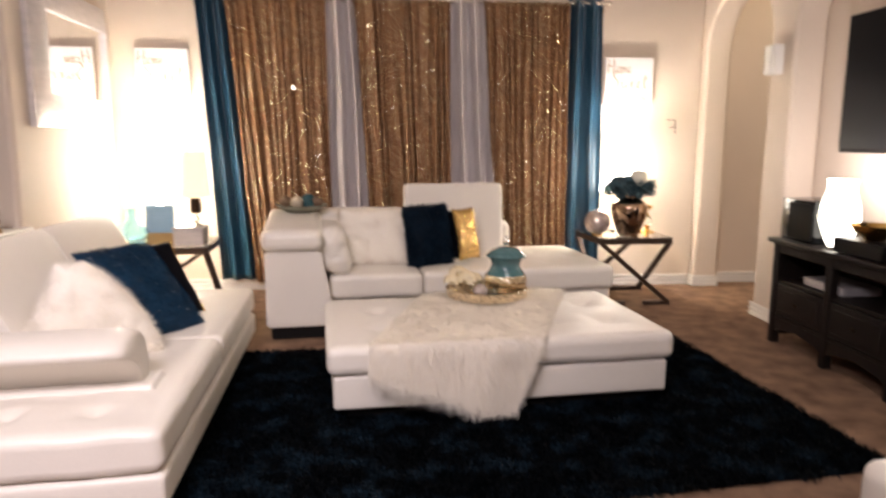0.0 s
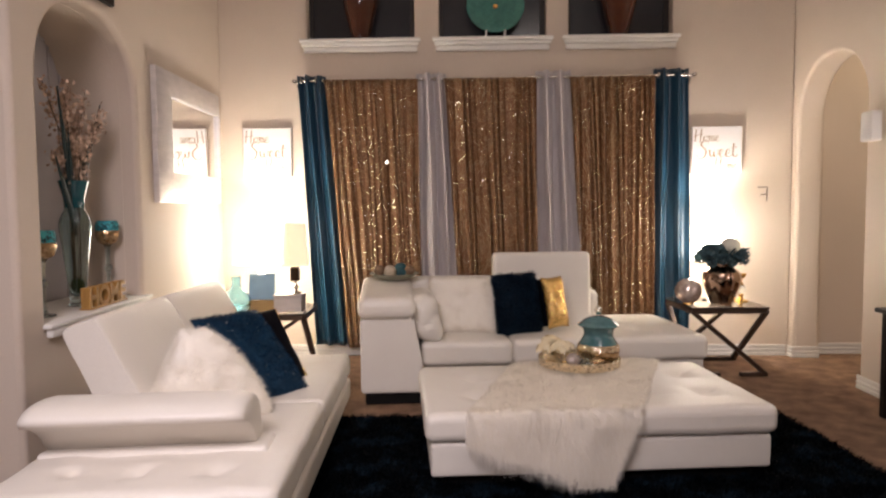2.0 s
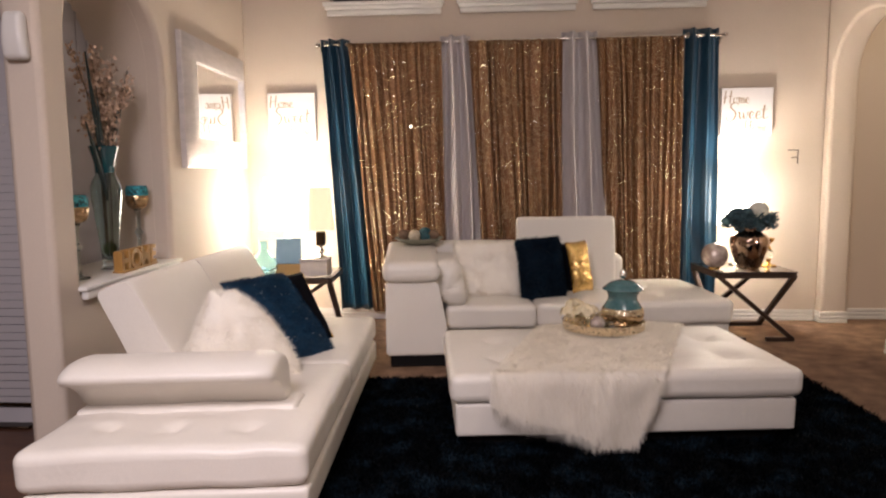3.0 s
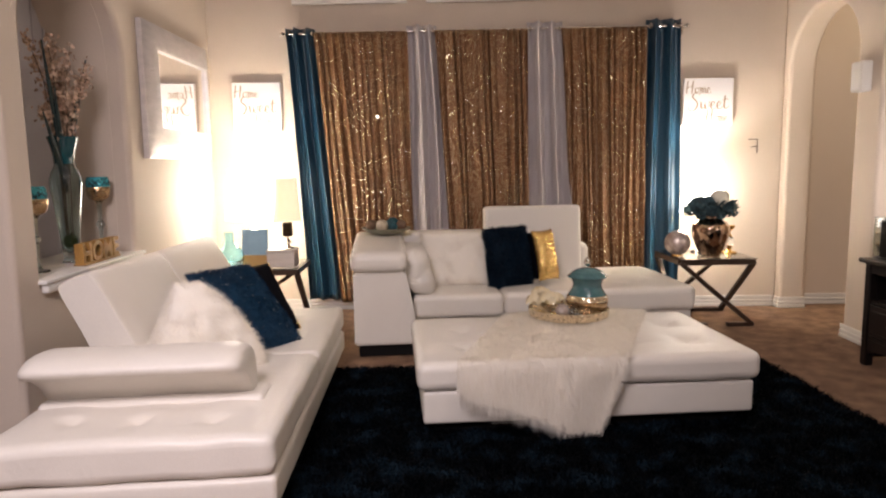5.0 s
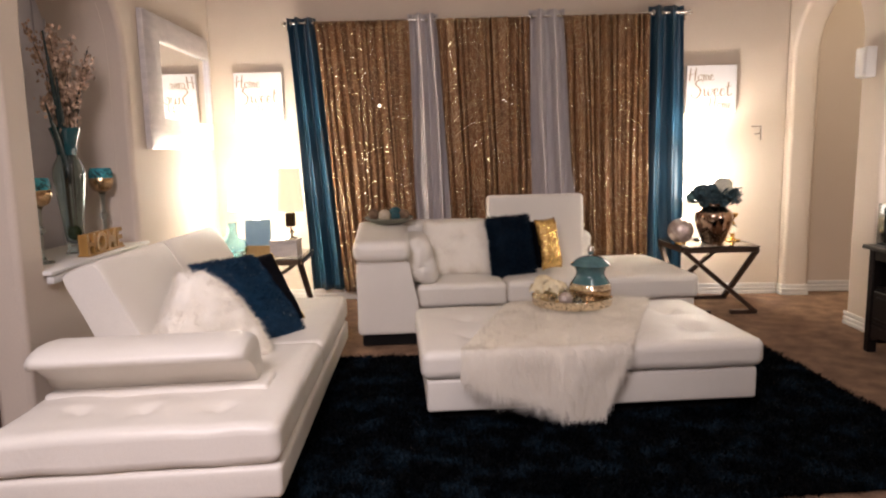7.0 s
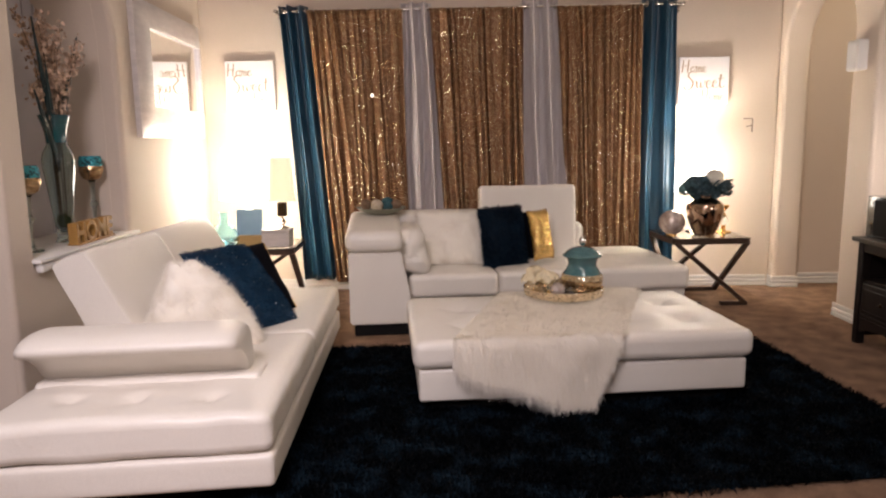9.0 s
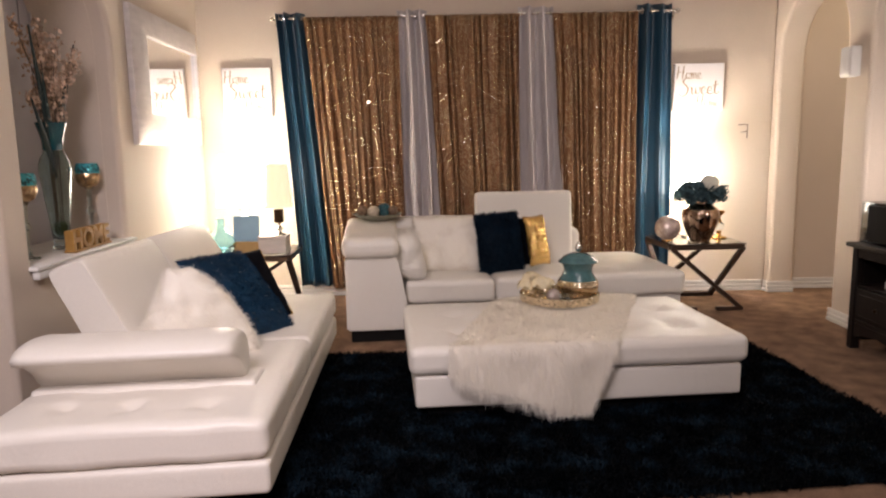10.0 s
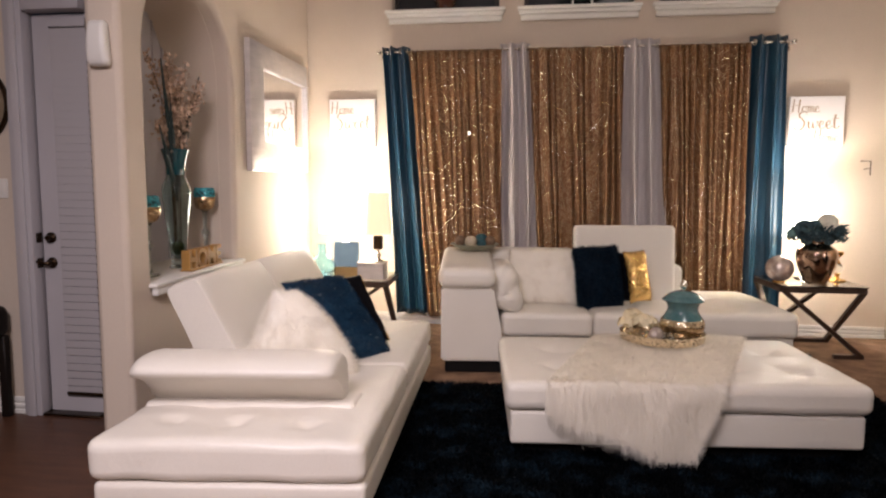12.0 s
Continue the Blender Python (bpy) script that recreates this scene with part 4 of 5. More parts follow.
def bloom(name, bm_c, r, petals, mat, parent, seed, squash=0.75, fine=1.0, wrap=95):
    """A full flower head of many cupped petals."""
    rng = random.Random(seed)
    bm = ball(bm_c, r * 0.6, None, 12, 8)
    for k in range(petals):
        f = k / petals
        th = k * 2.39996
        el = radians(80 - wrap * f)
        d = Vector((math.cos(th) * math.cos(el), math.sin(th) * math.cos(el), math.sin(el) * squash))
        c = Vector(bm_c) + d * r * (0.55 + 0.4 * f)
        q = (d + Vector((rng.uniform(-0.3, 0.3), rng.uniform(-0.3, 0.3), 0.35))).to_track_quat("Z", "Y")
        s = r * rng.uniform(0.30, 0.46) * fine
        ring = [Vector((0, 0, -0.12 * s))] + [Vector((s * math.cos(a * math.pi / 3) * 0.9, s * math.sin(a * math.pi / 3), s * (0.22 if a % 2 else 0.1))) for a in range(6)]
        vs = [bm.verts.new(c + q @ p) for p in ring]
        for a in range(6):
            bm.faces.new((vs[0], vs[1 + a], vs[1 + (a + 1) % 6]))
    return part(name, bm, mat, parent, sharp=180)


posy = thing("rose_posy", "cream artificial roses in a small mirrored cup", "flowers", pose(0.42, 4.44, TRAY_Z + 0.013))
part("cup", lathe([(0, 0), (0.045, 0), (0.05, 0.07), (0.046, 0.07), (0.042, 0.006), (0, 0.006)], 20), GOLDMOSAIC, posy)
for k, (x, y, z, r) in enumerate(((-0.06, 0.0, 0.10, 0.062), (0.02, -0.04, 0.115, 0.066), (0.07, 0.03, 0.10, 0.058), (0.0, 0.06, 0.12, 0.06), (-0.03, 0.02, 0.145, 0.055))):
    bloom("rose", (x, y, z), r, 26, PETALCREAM, posy, 30 + k)
for k, (x, y, r) in enumerate(((0.515, 4.33, 0.048), (0.585, 4.31, 0.034), (0.545, 4.40, 0.036))):
    g = thing("crystal_ball", "clear faceted crystal ball on the tray", "ornament", pose(x, y, TRAY_Z + 0.013), "crystal balls")
    part("ball", ball((0, 0, r), r, None, 10, 6), GLASS if k else PEARL, g, sharp=5)

# Bright glint on the cloth, put in as a made-up glowing disc and clip.
glint_spot = thing("curtain_glint", "tiny glowing disc added as a glint on the sequin curtain", "light", pose(-0.905, 6.757, 1.92, 90))
part("glint_disc", lathe([(0, 0.0), (0.012, 0.0), (0.011, 0.006), (0.006, 0.009), (0, 0.010)], 14), LITGLASS, glint_spot)
part("clip", box(-0.008, 0.008, -0.008, 0.008, -0.03, 0.0), CHROME, glint_spot)

# ---- bowl of woven balls on the sectional's arm ----
bowl = thing("shallow_bowl", "sage green shallow bowl on the sofa arm", "bowl", pose(-0.76, 5.95, 0.866))
part("bowl", lathe(smooth_profile([(0.0, 0.0), (0.08, 0.0), (0.15, 0.018), (0.205, 0.05), (0.212, 0.056), (0.2, 0.056), (0.14, 0.028), (0.07, 0.014), (0.0, 0.012)], 4), 40), STONEBOWL, bowl)
for k, (x, y, r, mat) in enumerate(((-0.13, 0.0, 0.047, BALLTAN), (-0.03, -0.06, 0.052, BALLCREAM), (0.05, 0.05, 0.058, BALLTEAL), (0.13, 0.0, 0.045, BALLTAN), (0.065, -0.075, 0.04, BALLTEAL), (-0.06, 0.075, 0.042, BALLTAN))):
    word = {id(BALLTAN): "tan", id(BALLCREAM): "cream", id(BALLTEAL): "teal"}[id(mat)]
    b = thing("woven_ball", "%s woven decorative ball in the bowl" % word, "ornament", pose(-0.76 + x, 5.95 + y, 0.866 + 0.022 + 0.14 * (x * x + y * y) / 0.03 * 0.15), "woven balls")
    part("ball", ball((0, 0, r), r, None, 18, 12), mat, b)


# ---- end tables ----
def end_table(label, m, w, d, h, group="end tables"):
    t = thing("end_table", label, "table", m, group)
    bm = bmesh.new()
    for a, b in (((0, 0, h - 0.025), (w, 0, h - 0.025)), ((0, d, h - 0.025), (w, d, h - 0.025)), ((0, 0, h - 0.025), (0, d, h - 0.025)), ((w, 0, h - 0.025), (w, d, h - 0.025))):
        beam(a, b, 0.04, 0.05, bm)
    part("top_frame", bm, GUNMETAL, t, "brown steel frame")
    part("tabletop", box(-0.02, w + 0.02, -0.02, d + 0.02, h - 0.005, h + 0.005, 0.002, 1), GLASS, t, "clear glass top")
    for a, b in (((0.0, 0, h - 0.03), (w, 0.0, 0.02)), ((w, 0.0, h - 0.03), (w - 0.01, d, 0.02)), ((w, d, h - 0.03), (0.0, d, 0.02)), ((0.0, d, h - 0.03), (0.01, 0.0, 0.02))):
        part("leg", beam(a, b, 0.048, 0.036), GUNMETAL, t)
    for y in (0.0, d):
        part("floor_bar", box(w - 0.22 if y == 0 else w - 0.30, w + 0.015, y - 0.022, y + 0.022, 0.0, 0.036, 0.004, 1), GUNMETAL, t)
        part("floor_bar", box(-0.015, 0.25, y - 0.022, y + 0.022, 0.0, 0.036, 0.004, 1), GUNMETAL, t)
    return t


TR = pose(1.80, 6.05, 0, 0, 0, 3)
end_table("brown steel cross-legged end table with glass top", TR, 0.65, 0.62, 0.60)
TL = pose(-2.32, 5.86, 0, 0, 0, 3)
end_table("brown steel cross-legged end table beside the sofa", TL, 0.78, 0.62, 0.575)

vase = thing("mercury_vase", "rose gold mercury glass vase on the end table", "vase", pose(2.125, 6.26, 0.606))
part("body", lathe(smooth_profile([(0.000, 0.0), (0.081, 0.0), (0.112, 0.06), (0.148, 0.15), (0.163, 0.235), (0.148, 0.29), (0.098, 0.33), (0.088, 0.35), (0.105, 0.385), (0.108, 0.392), (0.098, 0.39), (0.086, 0.355), (0.000, 0.34)]), 40), MERCURY, vase)
bouquet = thing("flower_bouquet", "dark teal and ivory artificial bouquet in the vase", "flowers", pose(2.095, 6.26, 0.955))
for k, (x, y, z, r, mat, n) in enumerate(((-0.09, -0.04, 0.145, 0.112, PETALTEAL, 90), (-0.02, -0.06, 0.165, 0.08, PETALTEAL, 60), (0.0, -0.10, 0.10, 0.078, PETALTEAL, 70), (0.155, -0.03, 0.115, 0.088, PETALTEAL, 80), (0.08, -0.05, 0.205, 0.100, PETALWHITE, 110),
                                      (-0.06, 0.09, 0.13, 0.10, PETALTEAL, 70), (0.10, 0.09, 0.13, 0.09, PETALTEAL, 70), (-0.08, -0.06, 0.055, 0.06, PETALTEAL, 50), (0.085, -0.08, 0.06, 0.062, PETALTEAL, 50), (0.0, 0.0, 0.06, 0.09, PETALTEAL, 60), (-0.19, -0.02, 0.10, 0.045, PETALPALE, 36))):
    bloom("bloom", (x, y, z - 0.02), r * 0.9, n * 3, mat, bouquet, 50 + k, 0.95, 0.62, 150)
bm = bmesh.new()
for k in range(9):
    a = k * 2.4
    tube([(0.02 * math.cos(a), 0.02 * math.sin(a), -0.25), (0.05 * math.cos(a), 0.05 * math.sin(a), 0.0), (0.13 * math.cos(a), 0.13 * math.sin(a), 0.08)], 0.004, 5, bm)
part("stems", bm, STEM, bouquet)
bm = bmesh.new()
rng = random.Random(8)
for k in range(340):
    a, e, far = rng.uniform(0, 6.28), rng.uniform(-0.3, 0.42), rng.uniform(0.16, 0.235)
    c = Vector((0.02 + far * math.cos(a) * math.cos(e), far * math.sin(a) * math.cos(e), 0.07 + (far - 0.03) * math.sin(e)))
    q = (c + Vector((rng.gauss(0, 0.12), rng.gauss(0, 0.12), rng.gauss(0, 0.12)))).to_track_quat("Y", "Z")
    s = rng.uniform(0.022, 0.040)
    vs = [bm.verts.new(c + q @ Vector(p)) for p in ((0, -s, 0), (s * 0.42, 0, s * 0.25), (0, s, -0.1 * s), (-s * 0.42, 0, s * 0.25))]
    bm.faces.new(vs)
tagged(part("leaves", bm, PETALTEAL, bouquet, sharp=180), "", "", "", "stuff")

globe = thing("glass_globe", "pearl mercury glass globe on the end table", "ornament", pose(1.845, 6.30, 0.606))
part("globe", ball((0, 0, 0.115), 0.115, None, 32, 20), PEARL, globe)
part("foot", lathe([(0, 0), (0.05, 0), (0.045, 0.015), (0, 0.015)], 20), GOLD, globe)
stick = thing("candlestick", "small brushed gold candlestick on the end table", "candlestick", pose(2.37, 6.45, 0.606))
part("foot", lathe(smooth_profile([(0.0, 0.0), (0.066, 0.0), (0.066, 0.010), (0.030, 0.018), (0.018, 0.040), (0.028, 0.062), (0.0, 0.064)], 3), 28), GOLD, stick)
part("ball", ball((0, 0, 0.108), 0.045, None, 20, 14), GLASS, stick, "clear glass ball")
part("cup", lathe(smooth_profile([(0.0, 0.150), (0.024, 0.152), (0.012, 0.172), (0.012, 0.200), (0.040, 0.228), (0.044, 0.250), (0.038, 0.250), (0.0, 0.232)], 3), 24), GOLD, stick)


def table_lamp(label, m, base_h, shade, mat, base_mat, group=""):
    """Turned base, socket, open drum shade with a metal ring and a bulb."""
    t = thing("table_lamp", label, "lamp", m, group)
    part("base", lathe(smooth_profile([(0.0, 0.0), (0.085, 0.0), (0.085, 0.015), (0.03, 0.03), (0.05, base_h * 0.35), (0.065, base_h * 0.55), (0.02, base_h * 0.85), (0.012, base_h), (0.0, base_h)], 4), 28), base_mat, t)
    r0, r1, z0, z1 = shade
    bm = lathe([(r0, z0), (r1, z1), (r1 - 0.004, z1), (r0 - 0.004, z0), (r0, z0)], 48)
    part("shade", bm, mat, t, "lit cream fabric drum shade")
    bm = bmesh.new()
    for a in range(3):
        th = a * 2.094
        tube([(0, 0, z1 - 0.02), (r1 * math.cos(th), r1 * math.sin(th), z1 - 0.02)], 0.003, 6, bm)
    tube([(0, 0, base_h - 0.005), (0, 0, z1 - 0.015)], 0.004, 6, bm)
    part("shade_ring", bm, CHROME, t)
    return t


table_lamp("table lamp with a lit cream drum shade by the mirror", pose(-2.03, 6.36, 0.581), 0.42, (0.25, 0.20, 0.40, 0.86), SHADE, CHROME, "table lamps")
table_lamp("table lamp with a lit cream drum shade behind the vase", pose(2.15, 6.56, 0.606), 0.40, (0.20, 0.165, 0.37, 0.83), SHADE, CHROME, "table lamps")
vb = thing("aqua_bottle_vase", "aqua glass bottle vase on the end table", "vase", pose(-2.16, 6.03, 0.581))
part("bottle", lathe(smooth_profile([(0.0, 0.0), (0.085, 0.0), (0.122, 0.06), (0.118, 0.13), (0.065, 0.195), (0.040, 0.235), (0.042, 0.30), (0.038, 0.30), (0.034, 0.235), (0.056, 0.19), (0.108, 0.125), (0.112, 0.06), (0.0, 0.012)], 4), 32), BLUEGLASS, vb)
pic = thing("picture_block", "pale blue picture block with tan foot on the table", "picture", pose(-1.945, 6.05, 0.581, -8))
part("picture", box(-0.115, 0.115, -0.012, 0.012, 0.10, 0.33, 0.004, 1), BLUEPRINT, pic)
part("foot", box(-0.115, 0.115, -0.012, 0.012, 0.0, 0.098, 0.004, 1), TAN, pic)
mbox = thing("mirrored_box", "grey mirrored box on the end table", "box", pose(-1.70, 6.08, 0.581))
part("body", box(-0.12, 0.12, -0.09, 0.09, 0.0, 0.125, 0.004, 1), SILVERFRAME, mbox)
part("lid", box(-0.125, 0.125, -0.095, 0.095, 0.127, 0.15, 0.004, 1), SILVERFRAME, mbox)
small = thing("accent_lamp", "small crystal lamp with cream shade on the mirrored box", "lamp", pose(-1.65, 6.08, 0.732))
part("base", lathe(smooth_profile([(0, 0), (0.05, 0), (0.05, 0.012), (0.015, 0.03), (0.03, 0.06), (0.012, 0.085), (0.012, 0.11), (0, 0.11)], 4), 20), CHROME, small)
part("crystal", box(-0.038, 0.038, -0.038, 0.038, 0.111, 0.235, 0.01, 1), BRONZE, small, "dark square crystal block")
part("shade", lathe([(0.12, 0.25), (0.095, 0.62), (0.092, 0.62), (0.117, 0.25), (0.12, 0.25)], 36), SHADEDIM, small, "cream fabric shade")
part("stem", tube([(0, 0, 0.235), (0, 0, 0.60)], 0.006, 8), CHROME, small)
part("spider", tube([(-0.094, 0, 0.6), (0.094, 0, 0.6)], 0.003, 6), CHROME, small)


# ---- signs ----
SCRIPT = {
    "H": (0.72, [(0.06, 0.0), (0.12, 0.5), (0.17, 1.0)], [(0.50, -0.02), (0.54, 0.5), (0.60, 1.02)], [(-0.02, 0.43), (0.3, 0.52), (0.68, 0.60)]),
    "o": (0.42, [(0.25, 0.45), (0.10, 0.40), (0.05, 0.20), (0.15, 0.02), (0.30, 0.10), (0.34, 0.30), (0.25, 0.45), (0.44, 0.42)]),
    "m": (0.55, [(0.0, 0.40), (0.08, 0.45), (0.08, 0.0)], [(0.08, 0.28), (0.20, 0.45), (0.26, 0.30), (0.26, 0.0)], [(0.26, 0.28), (0.38, 0.45), (0.44, 0.30), (0.46, 0.03), (0.56, 0.10)]),
    "e": (0.38, [(0.05, 0.18), (0.24, 0.27), (0.27, 0.40), (0.15, 0.45), (0.05, 0.25), (0.12, 0.03), (0.27, 0.03), (0.39, 0.15)]),
    "S": (0.64, [(0.64, 0.86), (0.52, 1.0), (0.30, 0.95), (0.20, 0.74), (0.36, 0.56), (0.50, 0.36), (0.42, 0.06), (0.20, -0.10), (0.0, -0.02), (-0.05, 0.14)]),
    "w": (0.62, [(0.0, 0.42), (0.08, 0.40), (0.10, 0.10), (0.20, 0.02), (0.30, 0.20), (0.32, 0.42)], [(0.32, 0.30), (0.36, 0.05), (0.48, 0.05), (0.56, 0.25), (0.54, 0.42), (0.64, 0.40)]),
    "t": (0.36, [(0.16, 0.82), (0.10, 0.30), (0.14, 0.05), (0.28, 0.05), (0.38, 0.16)], [(-0.04, 0.54), (0.34, 0.60)]),
}


def brush_word(body, size):
    """A word in brush script: ribbons, thick on the down strokes and thin on the up strokes."""
    bm = bmesh.new()
    total = sum(SCRIPT[c][0] for c in body)
    start = -total / 2
    for c in body:
        for stroke in SCRIPT[c][1:]:
            p = [stroke[0], *stroke, stroke[-1]]
            line = []
            for a, b, d, e in zip(p, p[1:], p[2:], p[3:]):
                for k in range(6):
                    u = k / 6
                    line.append(Vector([0.5 * (2 * b[i] + (d[i] - a[i]) * u + (2 * a[i] - 5 * b[i] + 4 * d[i] - e[i]) * u * u + (3 * b[i] - a[i] - 3 * d[i] + e[i]) * u**3) for i in (0, 1)]))
            line.append(Vector(stroke[-1]))
            prev = None
            for k, q in enumerate(line):
                way = (line[min(k + 1, len(line) - 1)] - line[max(k - 1, 0)]).normalized()
                wide = 0.018 + 0.028 * max(0.0, -way.y if len(stroke) > 3 else abs(way.y)) ** 1.5
                side = Vector((-way.y, way.x)) * wide
                row = [bm.verts.new(((start + r.x) * size, 0, r.y * size)) for r in (q - side, q + side)]
                if prev:
                    bm.faces.new((prev[0], prev[1], row[1], row[0]))
                prev = row
        start += SCRIPT[c][0]
    made = bmesh.ops.extrude_face_region(bm, geom=bm.faces[:])
    bmesh.ops.translate(bm, vec=(0, -0.0012, 0), verts=[v for v in made["geom"] if isinstance(v, bmesh.types.BMVert)])
    return bm


def home_sign(label, x, z0, z1):
    s = thing("canvas_sign", label, "sign", pose(x, FAR, 0), "canvas signs")
    part("canvas", box(-0.238, 0.238, -0.052, -0.001, z0, z1, 0.004, 1), CANVAS, s)
    for word, size, dx, z in (("Home", 0.118, -0.098, z1 - 0.145), ("Sweet", 0.158, 0.005, z1 - 0.295), ("Home", 0.107, 0.088, z1 - 0.412)):
        part("lettering", brush_word(word, size), INK, s, "pale gold brush script word", m=pose(dx, -0.0522, z))
    return s


home_sign("white canvas reading Home Sweet Home behind the lamp", -2.105, 1.80, 2.273)
home_sign("white canvas reading Home Sweet Home beside the curtain", 2.285, 1.795, 2.243)
hook = thing("wall_bracket", "small dark wire bracket on the wall", "bracket")
bm = tube([(2.69, 6.90, 1.655), (2.78, 6.90, 1.655), (2.78, 6.90, 1.525)], 0.005, 8)
tube([(2.78, 6.90, 1.59), (2.72, 6.90, 1.58)], 0.004, 8, bm)
tube([(2.78, 6.90, 1.655), (2.78, 6.93, 1.655)], 0.004, 8, bm)
part("wire", bm, GUNMETAL, hook)

# ---- mirror and picture on the left wall, in its frame ----
mir = thing("wall_mirror", "large mirror in a wide crackled silver frame", "mirror", LEFT)
M0, M1, MZ0, MZ1 = 1.715, 3.19, 1.535, 2.56
G0, G1, GZ0, GZ1 = M0 + 0.24, M1 - 0.06, MZ0 + 0.235, MZ1 - 0.20
bm = bmesh.new()
ring0 = [(M0, MZ0), (M1, MZ0), (M1, MZ1), (M0, MZ1)]
ring1 = [(G0, GZ0), (G1, GZ0), (G1, GZ1), (G0, GZ1)]
rows = [[bm.verts.new((x, y, z)) for x, z in r] for r, y in ((ring0, -0.004), (ring0, -0.045), ([(a * 0.95 + b * 0.05, c * 0.95 + d * 0.05) for (a, c), (b, d) in zip(ring0, ring1)], -0.052), ([(a * 0.06 + b * 0.94, c * 0.06 + d * 0.94) for (a, c), (b, d) in zip(ring0, ring1)], -0.072), (ring1, -0.068), (ring1, -0.004))]
for a, b in zip(rows, rows[1:]):
    for k in range(4):
        bm.faces.new((a[k], a[(k + 1) % 4], b[(k + 1) % 4], b[k]))
part("mirror_frame", bm, SILVERFRAME, mir, "crackled silver frame")
part("mirror_glass", box(G0 + 0.002, G1 - 0.002, -0.042, -0.006, GZ0 + 0.002, GZ1 - 0.002), MIRROR, mir)
frame_pic = thing("framed_picture", "sepia print in a dark frame above the niche", "picture", LEFT)
bm = bmesh.new()
for x0, x1, z0, z1 in ((0.42, 1.10, 2.80, 2.85), (0.42, 1.10, 3.25, 3.30), (0.42, 0.47, 2.85, 3.25), (1.05, 1.10, 2.85, 3.25)):
    box(x0, x1, -0.04, -0.002, z0, z1, 0.006, 1, bm)
part("picture_frame", bm, BLACKWOOD, frame_pic)
part("print", box(0.47, 1.05, -0.02, -0.003, 2.85, 3.25), PRINT, frame_pic)

# ---- in the niche ----
NZ = 0.868
fv = thing("tall_glass_vase", "tall teal glass vase in the niche", "vase", LEFT @ pose(0.94, 0.19, NZ))
part("glass", lathe(smooth_profile([(0.000, 0.0), (0.061, 0.0), (0.049, 0.02), (0.053, 0.10), (0.082, 0.36), (0.097, 0.50), (0.086, 0.57), (0.057, 0.63), (0.061, 0.70), (0.086, 0.79), (0.082, 0.79), (0.057, 0.70), (0.053, 0.63), (0.080, 0.56), (0.090, 0.50), (0.074, 0.36), (0.045, 0.10), (0.000, 0.06)], 4), 36), SMOKEGLASS, fv)
part("collar", lathe(smooth_profile([(0.059, 0.63), (0.064, 0.70), (0.089, 0.793), (0.090, 0.79), (0.066, 0.70), (0.061, 0.63)], 4), 36), TEALDEEP, fv, "deep teal flared neck")
part("moss", ball((0, 0, 0.13), 0.042, None, 16, 12, 1.3), MOSS, fv, "green moss ball")
spray = thing("dried_flower_spray", "dried blossom spray with dark blades in the vase", "flowers", LEFT @ pose(0.94, 0.19, NZ + 0.2))
rng = random.Random(21)
stems, petals = bmesh.new(), bmesh.new()
for k in range(24):
    a = rng.uniform(0, 6.28)
    out, up = rng.uniform(0.04, 0.34), rng.uniform(0.72, 1.22)
    tip = Vector((out * math.cos(a) + 0.03, 0.4 * out * math.sin(a) - 0.02, up))
    pts = [Vector((0.02 * math.cos(a), 0.02 * math.sin(a), -0.1)), Vector((0.03 * math.cos(a), 0.03 * math.sin(a), 0.45)), tip * 0.5 + Vector((0, 0, 0.33)), tip]
    tube(pts, 0.0035, 5, stems, 0.5)
    for j in range(60):
        s = rng.uniform(0.0, 1.0)
        c = (pts[2] * (1 - s) + tip * s if s > 0.3 else pts[1] * (0.3 - s) / 0.3 * 0.6 + pts[2] * (1 - (0.3 - s) / 0.3 * 0.6)) + Vector([rng.gauss(0, 0.020) for q in range(3)])
        q = Vector([rng.gauss(0, 1) for i in range(3)]).to_track_quat("Z", "Y")
        r = rng.uniform(0.009, 0.022)
        vs = [petals.verts.new(c + q @ Vector(p)) for p in ((0, -r, 0), (0.7 * r, 0, 0.4 * r), (0, r, 0), (-0.7 * r, 0, 0.4 * r))]
        petals.faces.new(vs)
part("stems", stems, TWIG, spray)
tagged(part("blossoms", petals, BLOSSOM, spray, sharp=180), "pale pink dried blossoms", "", "", "stuff")
for k, (dx, dz, bend) in enumerate(((-0.22, 1.16, -0.12), (0.26, 1.12, 0.12), (-0.13, 0.90, -0.04), (0.16, 1.0, 0.06), (-0.27, 0.74, -0.1))):
    bm = bmesh.new()
    prev = None
    for j in range(11):
        s = j / 10
        c = Vector((dx * s ** 1.3 + 0.2 * bend * s, -0.05 * s, 0.25 + (dz - 0.25) * s))
        w = 0.033 * math.sin(math.pi * min(1, 0.15 + 0.85 * s)) + 0.001
        row = (bm.verts.new(c + Vector((-w, 0.004, 0))), bm.verts.new(c + Vector((0, -0.004, 0))), bm.verts.new(c + Vector((w, 0.004, 0))))
        if prev:
            bm.faces.new((prev[0], prev[1], row[1], row[0]))
            bm.faces.new((prev[1], prev[2], row[2], row[1]))
        prev = row
    blade = part("blade", bm, STEM, spray, sharp=180)
    blade.modifiers.new("blade_thickness", "SOLIDIFY").thickness = 0.002
